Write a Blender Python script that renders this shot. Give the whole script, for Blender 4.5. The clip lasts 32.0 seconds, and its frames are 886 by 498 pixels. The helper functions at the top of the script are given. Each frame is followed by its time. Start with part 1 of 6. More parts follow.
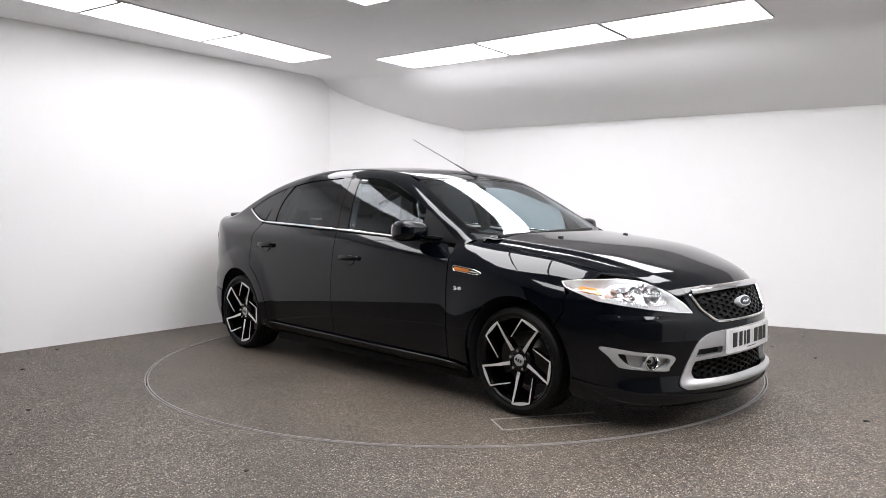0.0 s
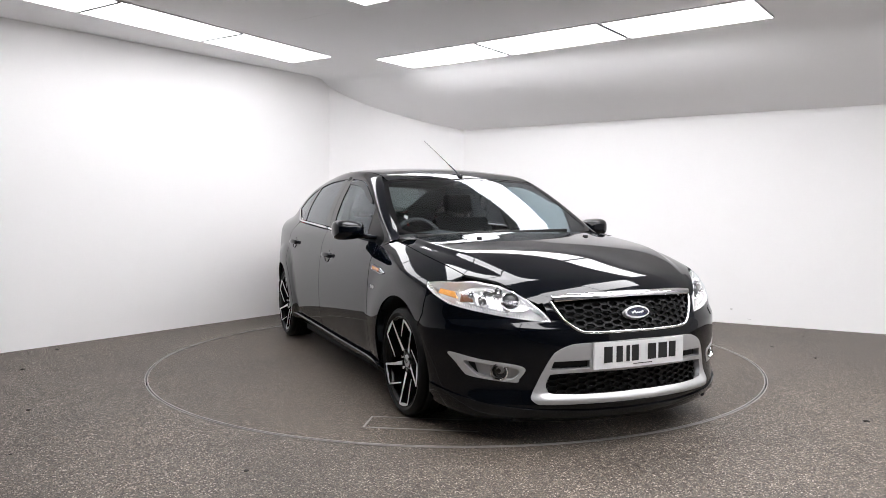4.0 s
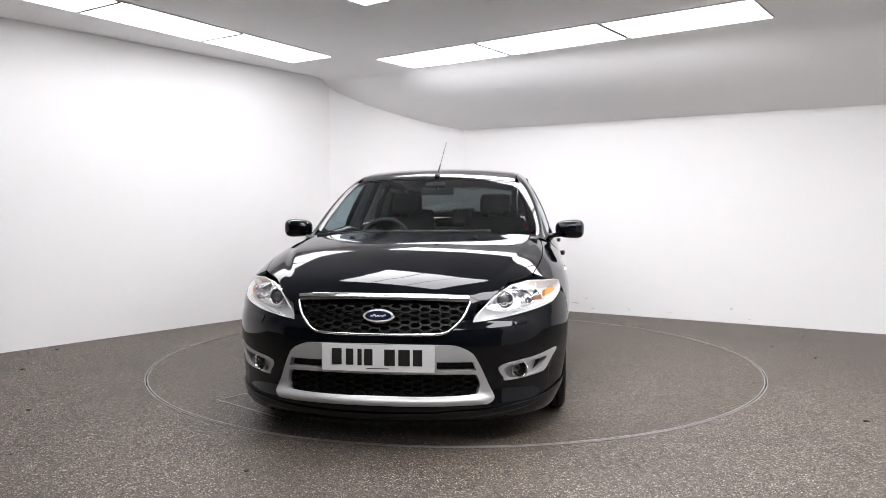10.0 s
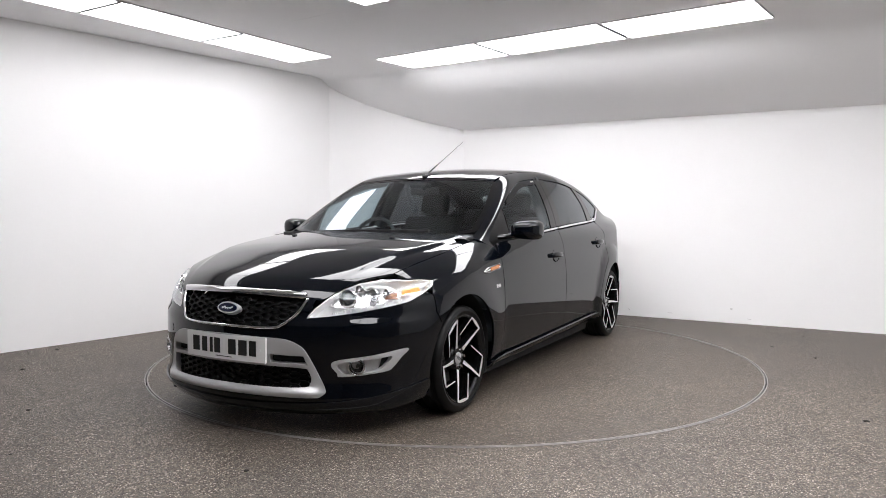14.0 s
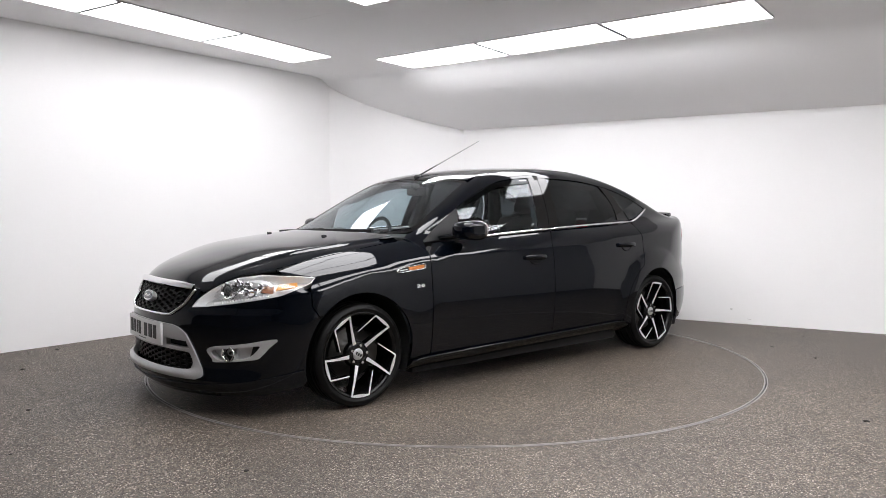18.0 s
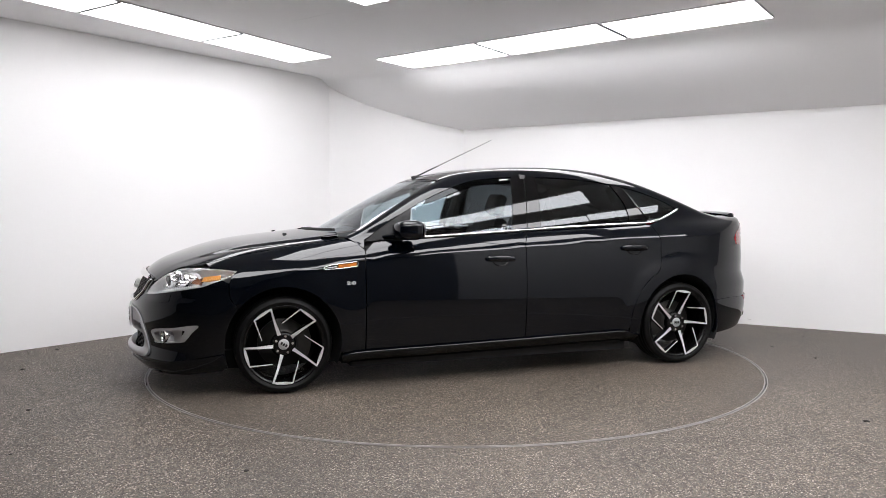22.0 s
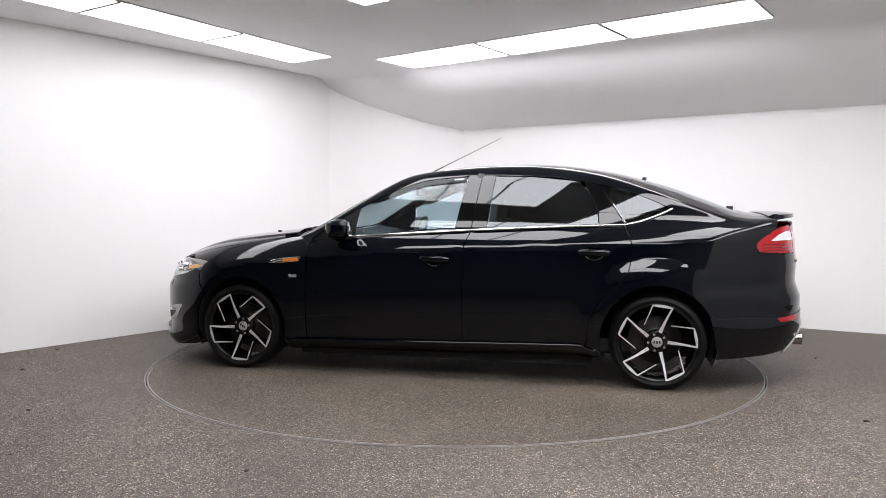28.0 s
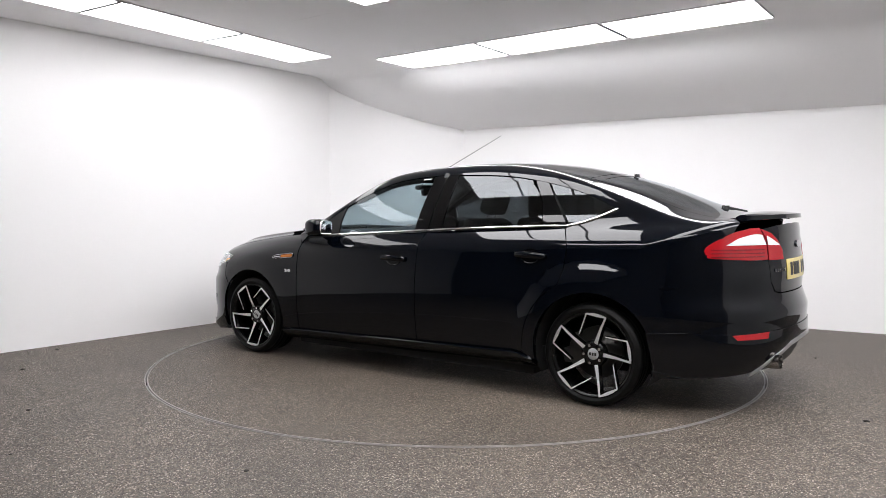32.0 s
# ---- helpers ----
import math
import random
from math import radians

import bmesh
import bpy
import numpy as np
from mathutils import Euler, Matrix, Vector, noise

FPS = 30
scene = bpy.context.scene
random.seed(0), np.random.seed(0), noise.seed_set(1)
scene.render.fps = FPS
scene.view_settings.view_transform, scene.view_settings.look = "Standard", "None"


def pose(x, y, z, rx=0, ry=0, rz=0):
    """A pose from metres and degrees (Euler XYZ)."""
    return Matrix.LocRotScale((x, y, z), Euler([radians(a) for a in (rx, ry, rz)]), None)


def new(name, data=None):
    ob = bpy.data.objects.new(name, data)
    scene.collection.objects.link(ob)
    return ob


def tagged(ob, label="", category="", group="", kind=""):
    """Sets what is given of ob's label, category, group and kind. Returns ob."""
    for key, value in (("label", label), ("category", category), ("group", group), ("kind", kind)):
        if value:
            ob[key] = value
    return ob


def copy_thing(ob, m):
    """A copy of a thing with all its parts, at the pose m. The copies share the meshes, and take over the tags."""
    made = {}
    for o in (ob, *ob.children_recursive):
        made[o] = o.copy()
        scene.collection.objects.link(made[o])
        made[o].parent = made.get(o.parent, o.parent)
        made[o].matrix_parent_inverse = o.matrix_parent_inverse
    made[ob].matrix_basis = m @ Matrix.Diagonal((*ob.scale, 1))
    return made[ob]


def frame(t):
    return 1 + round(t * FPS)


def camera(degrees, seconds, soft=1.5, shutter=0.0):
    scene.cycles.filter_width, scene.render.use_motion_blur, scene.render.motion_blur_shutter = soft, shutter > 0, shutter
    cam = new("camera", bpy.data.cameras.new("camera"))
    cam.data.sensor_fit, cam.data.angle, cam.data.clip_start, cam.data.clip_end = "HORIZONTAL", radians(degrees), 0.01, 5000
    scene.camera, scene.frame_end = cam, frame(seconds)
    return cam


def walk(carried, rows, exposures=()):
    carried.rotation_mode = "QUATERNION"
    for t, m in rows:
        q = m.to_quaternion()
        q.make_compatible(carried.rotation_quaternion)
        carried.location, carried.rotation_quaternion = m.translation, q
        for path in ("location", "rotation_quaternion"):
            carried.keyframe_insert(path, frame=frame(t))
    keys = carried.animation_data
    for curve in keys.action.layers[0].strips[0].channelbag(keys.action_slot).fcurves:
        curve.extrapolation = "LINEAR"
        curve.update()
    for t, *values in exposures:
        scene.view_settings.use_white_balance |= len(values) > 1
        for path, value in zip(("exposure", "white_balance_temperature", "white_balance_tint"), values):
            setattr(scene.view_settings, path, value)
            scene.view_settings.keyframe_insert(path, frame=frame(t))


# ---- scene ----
from mathutils.geometry import delaunay_2d_cdt

LENGTH = 32.0
EYE = Vector((0.0, -5.701, 1.130))
YAW, PITCH, ROLL = 0.877, -3.033, 0.0
cam = camera(61.57, LENGTH, soft=0.85)
VIEW = pose(*EYE, 90 + PITCH, 0, YAW)
walk(cam, [(0.0, VIEW), (LENGTH, VIEW)], exposures=[(0.0, 0.0), (LENGTH, 0.0)])

# turning of the table: degrees at the start, degrees a second, and where the car stands on it
TURN_0, TURN_RATE, CAR_X, CAR_Y, TABLE_R = -43.39, -5.3277, -0.0446, -0.0917, 2.216


def turn(t):
    return TURN_0 + TURN_RATE * t


# ---------------------------------------------------------------- light
PANEL_LIGHT, PANEL_LIGHT_LEFT, PANEL_LIGHT_RIGHT = 10.7, 6.5, 12.0
world = bpy.data.worlds.new("world")
scene.world = world
world.use_nodes = True
world.node_tree.nodes["Background"].inputs[0].default_value = (0.05, 0.05, 0.052, 1)
world.node_tree.nodes["Background"].inputs[1].default_value = 0.2


# ---------------------------------------------------------------- materials
def node(nt, kind, loc=None, **inputs):
    n = nt.nodes.new(kind)
    for k, v in inputs.items():
        n.inputs[k.replace("_", " ")].default_value = v
    return n


def material(name, color, rough=0.5, metal=0.0, grain=0.0, grain_scale=40.0, stain=0.0, stain_scale=1.5, bump=0.0, coat=0.0, spec=0.5, alpha=1.0, rough_var=0.0):
    """A principled surface whose colour varies at two scales, with fine relief."""
    m = bpy.data.materials.new(name)
    m.use_nodes = True
    nt = m.node_tree
    b = nt.nodes["Principled BSDF"]
    b.inputs["Roughness"].default_value = rough
    b.inputs["Metallic"].default_value = metal
    b.inputs["Coat Weight"].default_value = coat
    b.inputs["Coat Roughness"].default_value = 0.03
    b.inputs["Specular IOR Level"].default_value = spec
    b.inputs["Base Color"].default_value = (*color, 1)
    if grain or stain or bump or rough_var:
        tc = nt.nodes.new("ShaderNodeTexCoord")
        fine = node(nt, "ShaderNodeTexNoise", Scale=grain_scale, Detail=6.0, Roughness=0.65)
        wide = node(nt, "ShaderNodeTexNoise", Scale=stain_scale, Detail=4.0, Roughness=0.6)
        for n in (fine, wide):
            nt.links.new(tc.outputs["Object"], n.inputs["Vector"])
        mix = nt.nodes.new("ShaderNodeMath")
        mix.operation = "MULTIPLY_ADD"
        mix.inputs[1].default_value = 2 * grain
        mix.inputs[2].default_value = 1 - grain
        nt.links.new(fine.outputs["Fac"], mix.inputs[0])
        mix2 = nt.nodes.new("ShaderNodeMath")
        mix2.operation = "MULTIPLY_ADD"
        mix2.inputs[1].default_value = 2 * stain
        mix2.inputs[2].default_value = 1 - stain
        nt.links.new(wide.outputs["Fac"], mix2.inputs[0])
        mul = nt.nodes.new("ShaderNodeMath")
        mul.operation = "MULTIPLY"
        nt.links.new(mix.outputs[0], mul.inputs[0])
        nt.links.new(mix2.outputs[0], mul.inputs[1])
        tint = nt.nodes.new("ShaderNodeVectorMath")
        tint.operation = "SCALE"
        tint.inputs[0].default_value = color
        nt.links.new(mul.outputs[0], tint.inputs["Scale"])
        nt.links.new(tint.outputs[0], b.inputs["Base Color"])
        if bump:
            bp = node(nt, "ShaderNodeBump", Strength=bump, Distance=0.004)
            nt.links.new(fine.outputs["Fac"], bp.inputs["Height"])
            nt.links.new(bp.outputs[0], b.inputs["Normal"])
        if rough_var:
            rv = nt.nodes.new("ShaderNodeMath")
            rv.operation = "MULTIPLY_ADD"
            rv.inputs[1].default_value = 2 * rough_var
            rv.inputs[2].default_value = rough - rough_var
            nt.links.new(wide.outputs["Fac"], rv.inputs[0])
            nt.links.new(rv.outputs[0], b.inputs["Roughness"])
    return m


def glowing(name, color, strength):
    m = bpy.data.materials.new(name)
    m.use_nodes = True
    b = m.node_tree.nodes["Principled BSDF"]
    b.inputs["Base Color"].default_value = (0.8, 0.8, 0.8, 1)
    b.inputs["Emission Color"].default_value = (*color, 1)
    b.inputs["Emission Strength"].default_value = strength
    return m


def glazing(name, tint, ior=1.5, rough=0.0):
    """A thin pane: clear or tinted straight through, with a Fresnel gloss."""
    m = bpy.data.materials.new(name)
    m.use_nodes = True
    nt = m.node_tree
    nt.nodes.remove(nt.nodes["Principled BSDF"])
    face = node(nt, "ShaderNodeLayerWeight", Blend=0.5)
    power = nt.nodes.new("ShaderNodeMath")
    power.operation = "POWER"
    power.inputs[1].default_value = 5.0
    nt.links.new(face.outputs["Facing"], power.inputs[0])
    fr = nt.nodes.new("ShaderNodeMath")
    fr.operation = "MULTIPLY_ADD"
    base = 1.15 * ((ior - 1) / (ior + 1)) ** 2
    fr.inputs[1].default_value = 1 - base
    fr.inputs[2].default_value = base
    nt.links.new(power.outputs[0], fr.inputs[0])
    clear = node(nt, "ShaderNodeBsdfTransparent", Color=(*tint, 1))
    gloss = node(nt, "ShaderNodeBsdfGlossy", Color=(0.93, 0.97, 1, 1), Roughness=rough)
    mix = nt.nodes.new("ShaderNodeMixShader")
    nt.links.new(fr.outputs[0], mix.inputs[0])
    nt.links.new(clear.outputs[0], mix.inputs[1])
    nt.links.new(gloss.outputs[0], mix.inputs[2])
    nt.links.new(mix.outputs[0], nt.nodes["Material Output"].inputs[0])
    return m


def aggregate(name, tint):
    """Resin-bound stone chips: grey-brown grains with pale and rusty flecks."""
    m = bpy.data.materials.new(name)
    m.use_nodes = True
    nt = m.node_tree
    b = nt.nodes["Principled BSDF"]
    tc = nt.nodes.new("ShaderNodeTexCoord")
    chips = node(nt, "ShaderNodeTexVoronoi", Scale=205.0)
    wide = node(nt, "ShaderNodeTexNoise", Scale=0.8, Detail=8.0, Roughness=0.68)
    mid = node(nt, "ShaderNodeTexNoise", Scale=38.0, Detail=6.0, Roughness=0.75)
    for n in (chips, wide, mid):
        nt.links.new(tc.outputs["Object"], n.inputs["Vector"])
    split = nt.nodes.new("ShaderNodeSeparateColor")
    nt.links.new(chips.outputs["Color"], split.inputs[0])
    ramp = nt.nodes.new("ShaderNodeValToRGB")
    ramp.color_ramp.interpolation = "LINEAR"
    stops = [(p, (c[0] * tint[0], c[1] * tint[1], c[2] * tint[2])) for p, c in [(0.0, (0.012, 0.010, 0.009)), (0.3, (0.050, 0.0425, 0.036)), (0.6, (0.088, 0.075, 0.065)), (0.8, (0.125, 0.106, 0.090)), (0.9, (0.19, 0.17, 0.152)), (1.0, (0.54, 0.52, 0.50))]]
    el = ramp.color_ramp.elements
    while len(el) < len(stops):
        el.new(0.5)
    for e, (p, c) in zip(el, stops):
        e.position, e.color = p, (*c, 1)
    nt.links.new(split.outputs[0], ramp.inputs[0])
    shade = nt.nodes.new("ShaderNodeMath")
    shade.operation = "MULTIPLY_ADD"
    shade.inputs[1].default_value = 1.5
    shade.inputs[2].default_value = 0.25
    nt.links.new(wide.outputs["Fac"], shade.inputs[0])
    shade2 = nt.nodes.new("ShaderNodeMath")
    shade2.operation = "MULTIPLY_ADD"
    shade2.inputs[1].default_value = 1.8
    shade2.inputs[2].default_value = 0.07
    nt.links.new(mid.outputs["Fac"], shade2.inputs[0])
    mul = nt.nodes.new("ShaderNodeMath")
    mul.operation = "MULTIPLY"
    nt.links.new(shade.outputs[0], mul.inputs[0])
    nt.links.new(shade2.outputs[0], mul.inputs[1])
    sc = nt.nodes.new("ShaderNodeVectorMath")
    sc.operation = "SCALE"
    nt.links.new(ramp.outputs[0], sc.inputs[0])
    nt.links.new(mul.outputs[0], sc.inputs["Scale"])
    nt.links.new(sc.outputs[0], b.inputs["Base Color"])
    rr = nt.nodes.new("ShaderNodeMath")
    rr.operation = "MULTIPLY_ADD"
    rr.inputs[1].default_value = 0.35
    rr.inputs[2].default_value = 0.38
    nt.links.new(split.outputs[1], rr.inputs[0])
    nt.links.new(rr.outputs[0], b.inputs["Roughness"])
    bp = node(nt, "ShaderNodeBump", Strength=0.5, Distance=0.003)
    nt.links.new(chips.outputs["Distance"], bp.inputs["Height"])
    nt.links.new(bp.outputs[0], b.inputs["Normal"])
    return m


M_FLOOR = aggregate("resin_stone_floor", (0.90, 0.835, 0.745))
M_DECK = aggregate("trodden_resin_stone", (0.84, 0.765, 0.655))
M_WALL = material("white_wall_paint", (0.92, 0.912, 0.91), 0.75, grain=0.015, grain_scale=60, stain=0.02, stain_scale=1.2, bump=0.06)
M_CEIL = material("white_ceiling_paint", (0.945, 0.94, 0.945), 0.8, grain=0.015, grain_scale=50, stain=0.03, stain_scale=0.8, bump=0.05)
# for unseen walls: grey sets the bounced light, dark keeps the car's reflections black
M_BOUNCEWALL = material("grey_bounce_wall", (0.40, 0.40, 0.40), 0.8, grain=0.06, grain_scale=30, stain=0.06)
M_SHADEWALL = material("dark_shade_wall", (0.07, 0.07, 0.073), 0.9, grain=0.2, grain_scale=30, stain=0.1)
M_SCUFF = material("grey_scuff", (0.66, 0.65, 0.64), 0.8, grain=0.3, grain_scale=80)
M_CRACK = material("dark_crack_line", (0.22, 0.21, 0.20), 0.9, grain=0.3, grain_scale=80)
M_DEBRIS = material("dark_debris", (0.03, 0.028, 0.025), 0.9, grain=0.3)
M_PANEL = glowing("light_diffuser", (0.995, 0.985, 1.015), PANEL_LIGHT)
M_PANEL_LEFT = glowing("dimmer_light_diffuser", (0.995, 0.985, 1.015), PANEL_LIGHT_LEFT)
M_PANEL_RIGHT = glowing("brighter_light_diffuser", (0.995, 0.985, 1.015), PANEL_LIGHT_RIGHT)
M_PFRAME = material("light_frame_white", (0.55, 0.55, 0.56), 0.5, grain=0.02)
M_STEEL = material("worn_steel_ring", (0.36, 0.35, 0.335), 0.45, 0.5, grain=0.25, grain_scale=60, stain=0.2, stain_scale=5)
M_GAP = material("dark_gap", (0.008, 0.008, 0.008), 0.9, grain=0.2)
M_PAINT = material("black_car_paint", (0.0008, 0.0014, 0.0030), 0.03, coat=0.0, spec=0.42, grain=0.25, grain_scale=900, rough_var=0.012)
M_TRIM = material("gloss_black_trim", (0.001, 0.001, 0.0012), 0.03, spec=0.40, grain=0.1, rough_var=0.02)
M_RUBBER = material("black_rubber", (0.003, 0.003, 0.003), 0.5, spec=0.18, grain=0.15, grain_scale=120, bump=0.08, stain=0.15, stain_scale=6)
M_PLASTIC = material("matt_black_plastic", (0.012, 0.012, 0.013), 0.5, grain=0.2, grain_scale=300, bump=0.1)
M_MESH = material("black_grille_plastic", (0.004, 0.004, 0.0044), 0.45, spec=0.2, grain=0.2, grain_scale=300)
M_CHROME = material("chrome", (0.82, 0.82, 0.83), 0.06, 1.0, rough_var=0.03, grain=0.03)
M_BRIGHT = material("bright_satin_chrome", (0.80, 0.80, 0.80), 0.30, 0.55, grain=0.04)
M_SILVER = material("satin_silver_paint", (0.46, 0.46, 0.465), 0.34, 0.40, grain=0.06, grain_scale=800, rough_var=0.04)
M_MACHINED = material("machined_alloy", (0.88, 0.88, 0.89), 0.42, 0.75, grain=0.08, grain_scale=200, rough_var=0.05)
M_RIMBLACK = material("gloss_black_rim_paint", (0.004, 0.004, 0.004), 0.25, spec=0.3, coat=0.0, grain=0.1, rough_var=0.03)
M_SAIL = material("satin_black_plastic", (0.006, 0.006, 0.0065), 0.42, spec=0.25, grain=0.2, grain_scale=300)
M_DISC = material("brake_disc_steel", (0.055, 0.053, 0.05), 0.4, 0.8, grain=0.2, grain_scale=90, stain=0.2, stain_scale=12)
M_SCREEN = glazing("windscreen_glass", (0.60, 0.67, 0.69), 1.52)
M_TINT = glazing("privacy_glass", (0.07, 0.075, 0.08), 1.52)
M_REARGLASS = glazing("dark_rear_glass", (0.17, 0.19, 0.185), 1.52)
M_SIDEGLASS = glazing("green_tinted_glass", (0.56, 0.66, 0.70), 1.52)
M_LENS = glazing("clear_lens", (0.95, 0.95, 0.95), 1.45)
M_REDLENS = material("red_lamp_lens", (0.36, 0.003, 0.008), 0.12, spec=0.35, coat=0.6, grain=0.2, grain_scale=160)
M_DEEPRED = material("deep_red_ridge", (0.16, 0.001, 0.004), 0.15, coat=0.6, grain=0.2)
M_CLEARLAMP = material("silver_lamp_reflector", (0.86, 0.85, 0.85), 0.25, 0.1, grain=0.15, grain_scale=140, coat=1.0)
M_AMBER = material("amber_lens", (0.78, 0.36, 0.09), 0.12, coat=1.0, grain=0.15, grain_scale=150)
M_REPEATER = material("orange_repeater_lens", (0.50, 0.15, 0.02), 0.15, coat=1.0, grain=0.25, grain_scale=180)
M_LAMPCHROME = material("rippled_chrome_reflector", (0.86, 0.86, 0.87), 0.10, 0.95, grain=0.05, grain_scale=34, bump=0.9)
M_LAMPBOWL = material("bright_reflector_bowl", (0.93, 0.93, 0.93), 0.2, 0.15, grain=0.05, rough_var=0.05)
M_PLATE_W = material("white_plate", (0.78, 0.78, 0.78), 0.35, grain=0.02, coat=0.4)
M_PLATE_Y = material("yellow_plate", (0.74, 0.60, 0.20), 0.35, grain=0.03, coat=0.4)
M_INK = material("black_print", (0.01, 0.01, 0.01), 0.5, grain=0.1)
M_BLUE = material("deep_blue_enamel", (0.004, 0.008, 0.032), 0.12, coat=1.0, grain=0.06)
M_SEAT = material("charcoal_seat_cloth", (0.007, 0.007, 0.008), 0.85, grain=0.3, grain_scale=220, bump=0.2)
M_DASH = material("soft_dark_dashboard", (0.016, 0.016, 0.017), 0.6, grain=0.2, grain_scale=260, bump=0.12)
M_LINING = material("grey_headlining", (0.06, 0.06, 0.06), 0.9, grain=0.1, grain_scale=150)


# ---------------------------------------------------------------- mesh helpers
def mesh_of(verts, faces, mat, smooth=False, normals=None):
    me = bpy.data.meshes.new("mesh")
    me.from_pydata([tuple(v) for v in verts], [], [tuple(f) for f in faces])
    me.materials.append(mat)
    if smooth:
        me.shade_smooth()
    if normals is not None:
        me.normals_split_custom_set_from_vertices([tuple(n) for n in normals])
    return me


def put(name, me, parent=None, label="", m=None):
    ob = new(name, me)
    if parent is not None:
        ob.parent = parent
    if m is not None:
        ob.matrix_basis = m
    if label:
        ob["label"] = label
    return ob


def part(name, bm, mat, parent=None, label="", smooth=30, m=None):
    """Links a bmesh as one mesh object under a thing or a part."""
    bmesh.ops.recalc_face_normals(bm, faces=bm.faces)
    me = bpy.data.meshes.new(name)
    bm.to_mesh(me)
    bm.free()
    me.materials.append(mat)
    if smooth:
        me.shade_smooth()
        me.set_sharp_from_angle(angle=radians(smooth))
    return put(name, me, parent, label, m)


def box(bm, lo, hi, bevel=0.0, m=None):
    c = [(a + b) / 2 for a, b in zip(lo, hi)]
    mt = Matrix.Translation(c) @ Matrix.Diagonal((*[b - a for a, b in zip(lo, hi)], 1))
    got = bmesh.ops.create_cube(bm, size=1, matrix=(m @ mt) if m else mt)
    if bevel:
        edges = list({e for v in got["verts"] for e in v.link_edges})
        bmesh.ops.bevel(bm, geom=edges, offset=bevel, segments=2, profile=0.6, affect="EDGES")
    return bm


def rod(bm, a, b, ra, rb=None, n=12):
    a, b = Vector(a), Vector(b)
    q = (b - a).to_track_quat("Z", "Y").to_matrix().to_4x4()
    bmesh.ops.create_cone(bm, cap_ends=True, segments=n, radius1=ra, radius2=ra if rb is None else rb, depth=(b - a).length, matrix=Matrix.Translation((a + b) / 2) @ q)
    return bm


def spun(profile, n=64, axis="y"):
    """Faces of a profile of (radius, offset) spun about an axis; closed if the profile ends where it began."""
    verts, faces = [], []
    for i in range(n):
        a = 2 * math.pi * i / n
        for r, o in profile:
            verts.append((r * math.cos(a), o, r * math.sin(a)) if axis == "y" else (r * math.cos(a), r * math.sin(a), o))
    k = len(profile)
    for i in range(n):
        j = (i + 1) % n
        for p in range(k - 1):
            faces.append((i * k + p, j * k + p, j * k + p + 1, i * k + p + 1))
    return verts, faces


def spun_bm(profile, n=64, axis="y"):
    bm = bmesh.new()
    v, f = spun(profile, n, axis)
    vs = [bm.verts.new(p) for p in v]
    for q in f:
        bm.faces.new([vs[i] for i in q])
    bmesh.ops.remove_doubles(bm, verts=bm.verts, dist=1e-5)
    return bm


def prism(outline, z0, z1):
    bm = bmesh.new()
    lo = [bm.verts.new((x, y, z0)) for x, y in outline]
    hi = [bm.verts.new((x, y, z1)) for x, y in outline]
    bm.faces.new(lo[::-1])
    bm.faces.new(hi)
    for i in range(len(outline)):
        j = (i + 1) % len(outline)
        bm.faces.new((lo[i], lo[j], hi[j], hi[i]))
    return bm


# ---------------------------------------------------------------- the room
CEIL = 2.625
WL0, WL1 = Vector((-3.575, 0.045)), Vector((-1.442, 2.892))
WR0, WR1 = Vector((0.108, 3.215)), Vector((3.914, 1.052))
DL, DR = (WL1 - WL0).normalized(), (WR1 - WR0).normalized()
IN_R = Vector((DR.y, -DR.x)) if DR.y * WR0.x - DR.x * WR0.y < 0 else Vector((-DR.y, DR.x))
CL = WL0 - DL * 4.4                      # left wall's near end
CR = WR0 + DR * 6.6                      # right wall's far end
CN = CL + (CR - WR0) * 1.04              # near corner behind the camera
CM = CR + (CN - CR) * 0.56              # where the unseen side wall turns dark, for darker reflections
# profile of the ceiling's cove: distance from the right wall, height
COVE = [(0.0, 2.073), (0.16, 2.117), (0.317, 2.162), (0.537, 2.243), (0.755, 2.338), (0.90, 2.425), (1.0, 2.500), (1.08, 2.565), (1.16, 2.605), (1.25, 2.620), (1.36, CEIL)]


def wall(name, a, b, label, top=2.8, thick=0.12, mat=None):
    d = (b - a).normalized()
    n = Vector((d.y, -d.x))
    mid = Vector((-0.3, -1.5))
    if (mid - a).dot(n) > 0:
        n = -n
    outline = [a - d * 0.0, b + d * 0.0, b + n * thick, a + n * thick]
    ob = part(name, prism([(p.x, p.y) for p in outline], 0.0, top), mat or M_WALL, smooth=0)
    return tagged(ob, label, "wall", kind="structure")


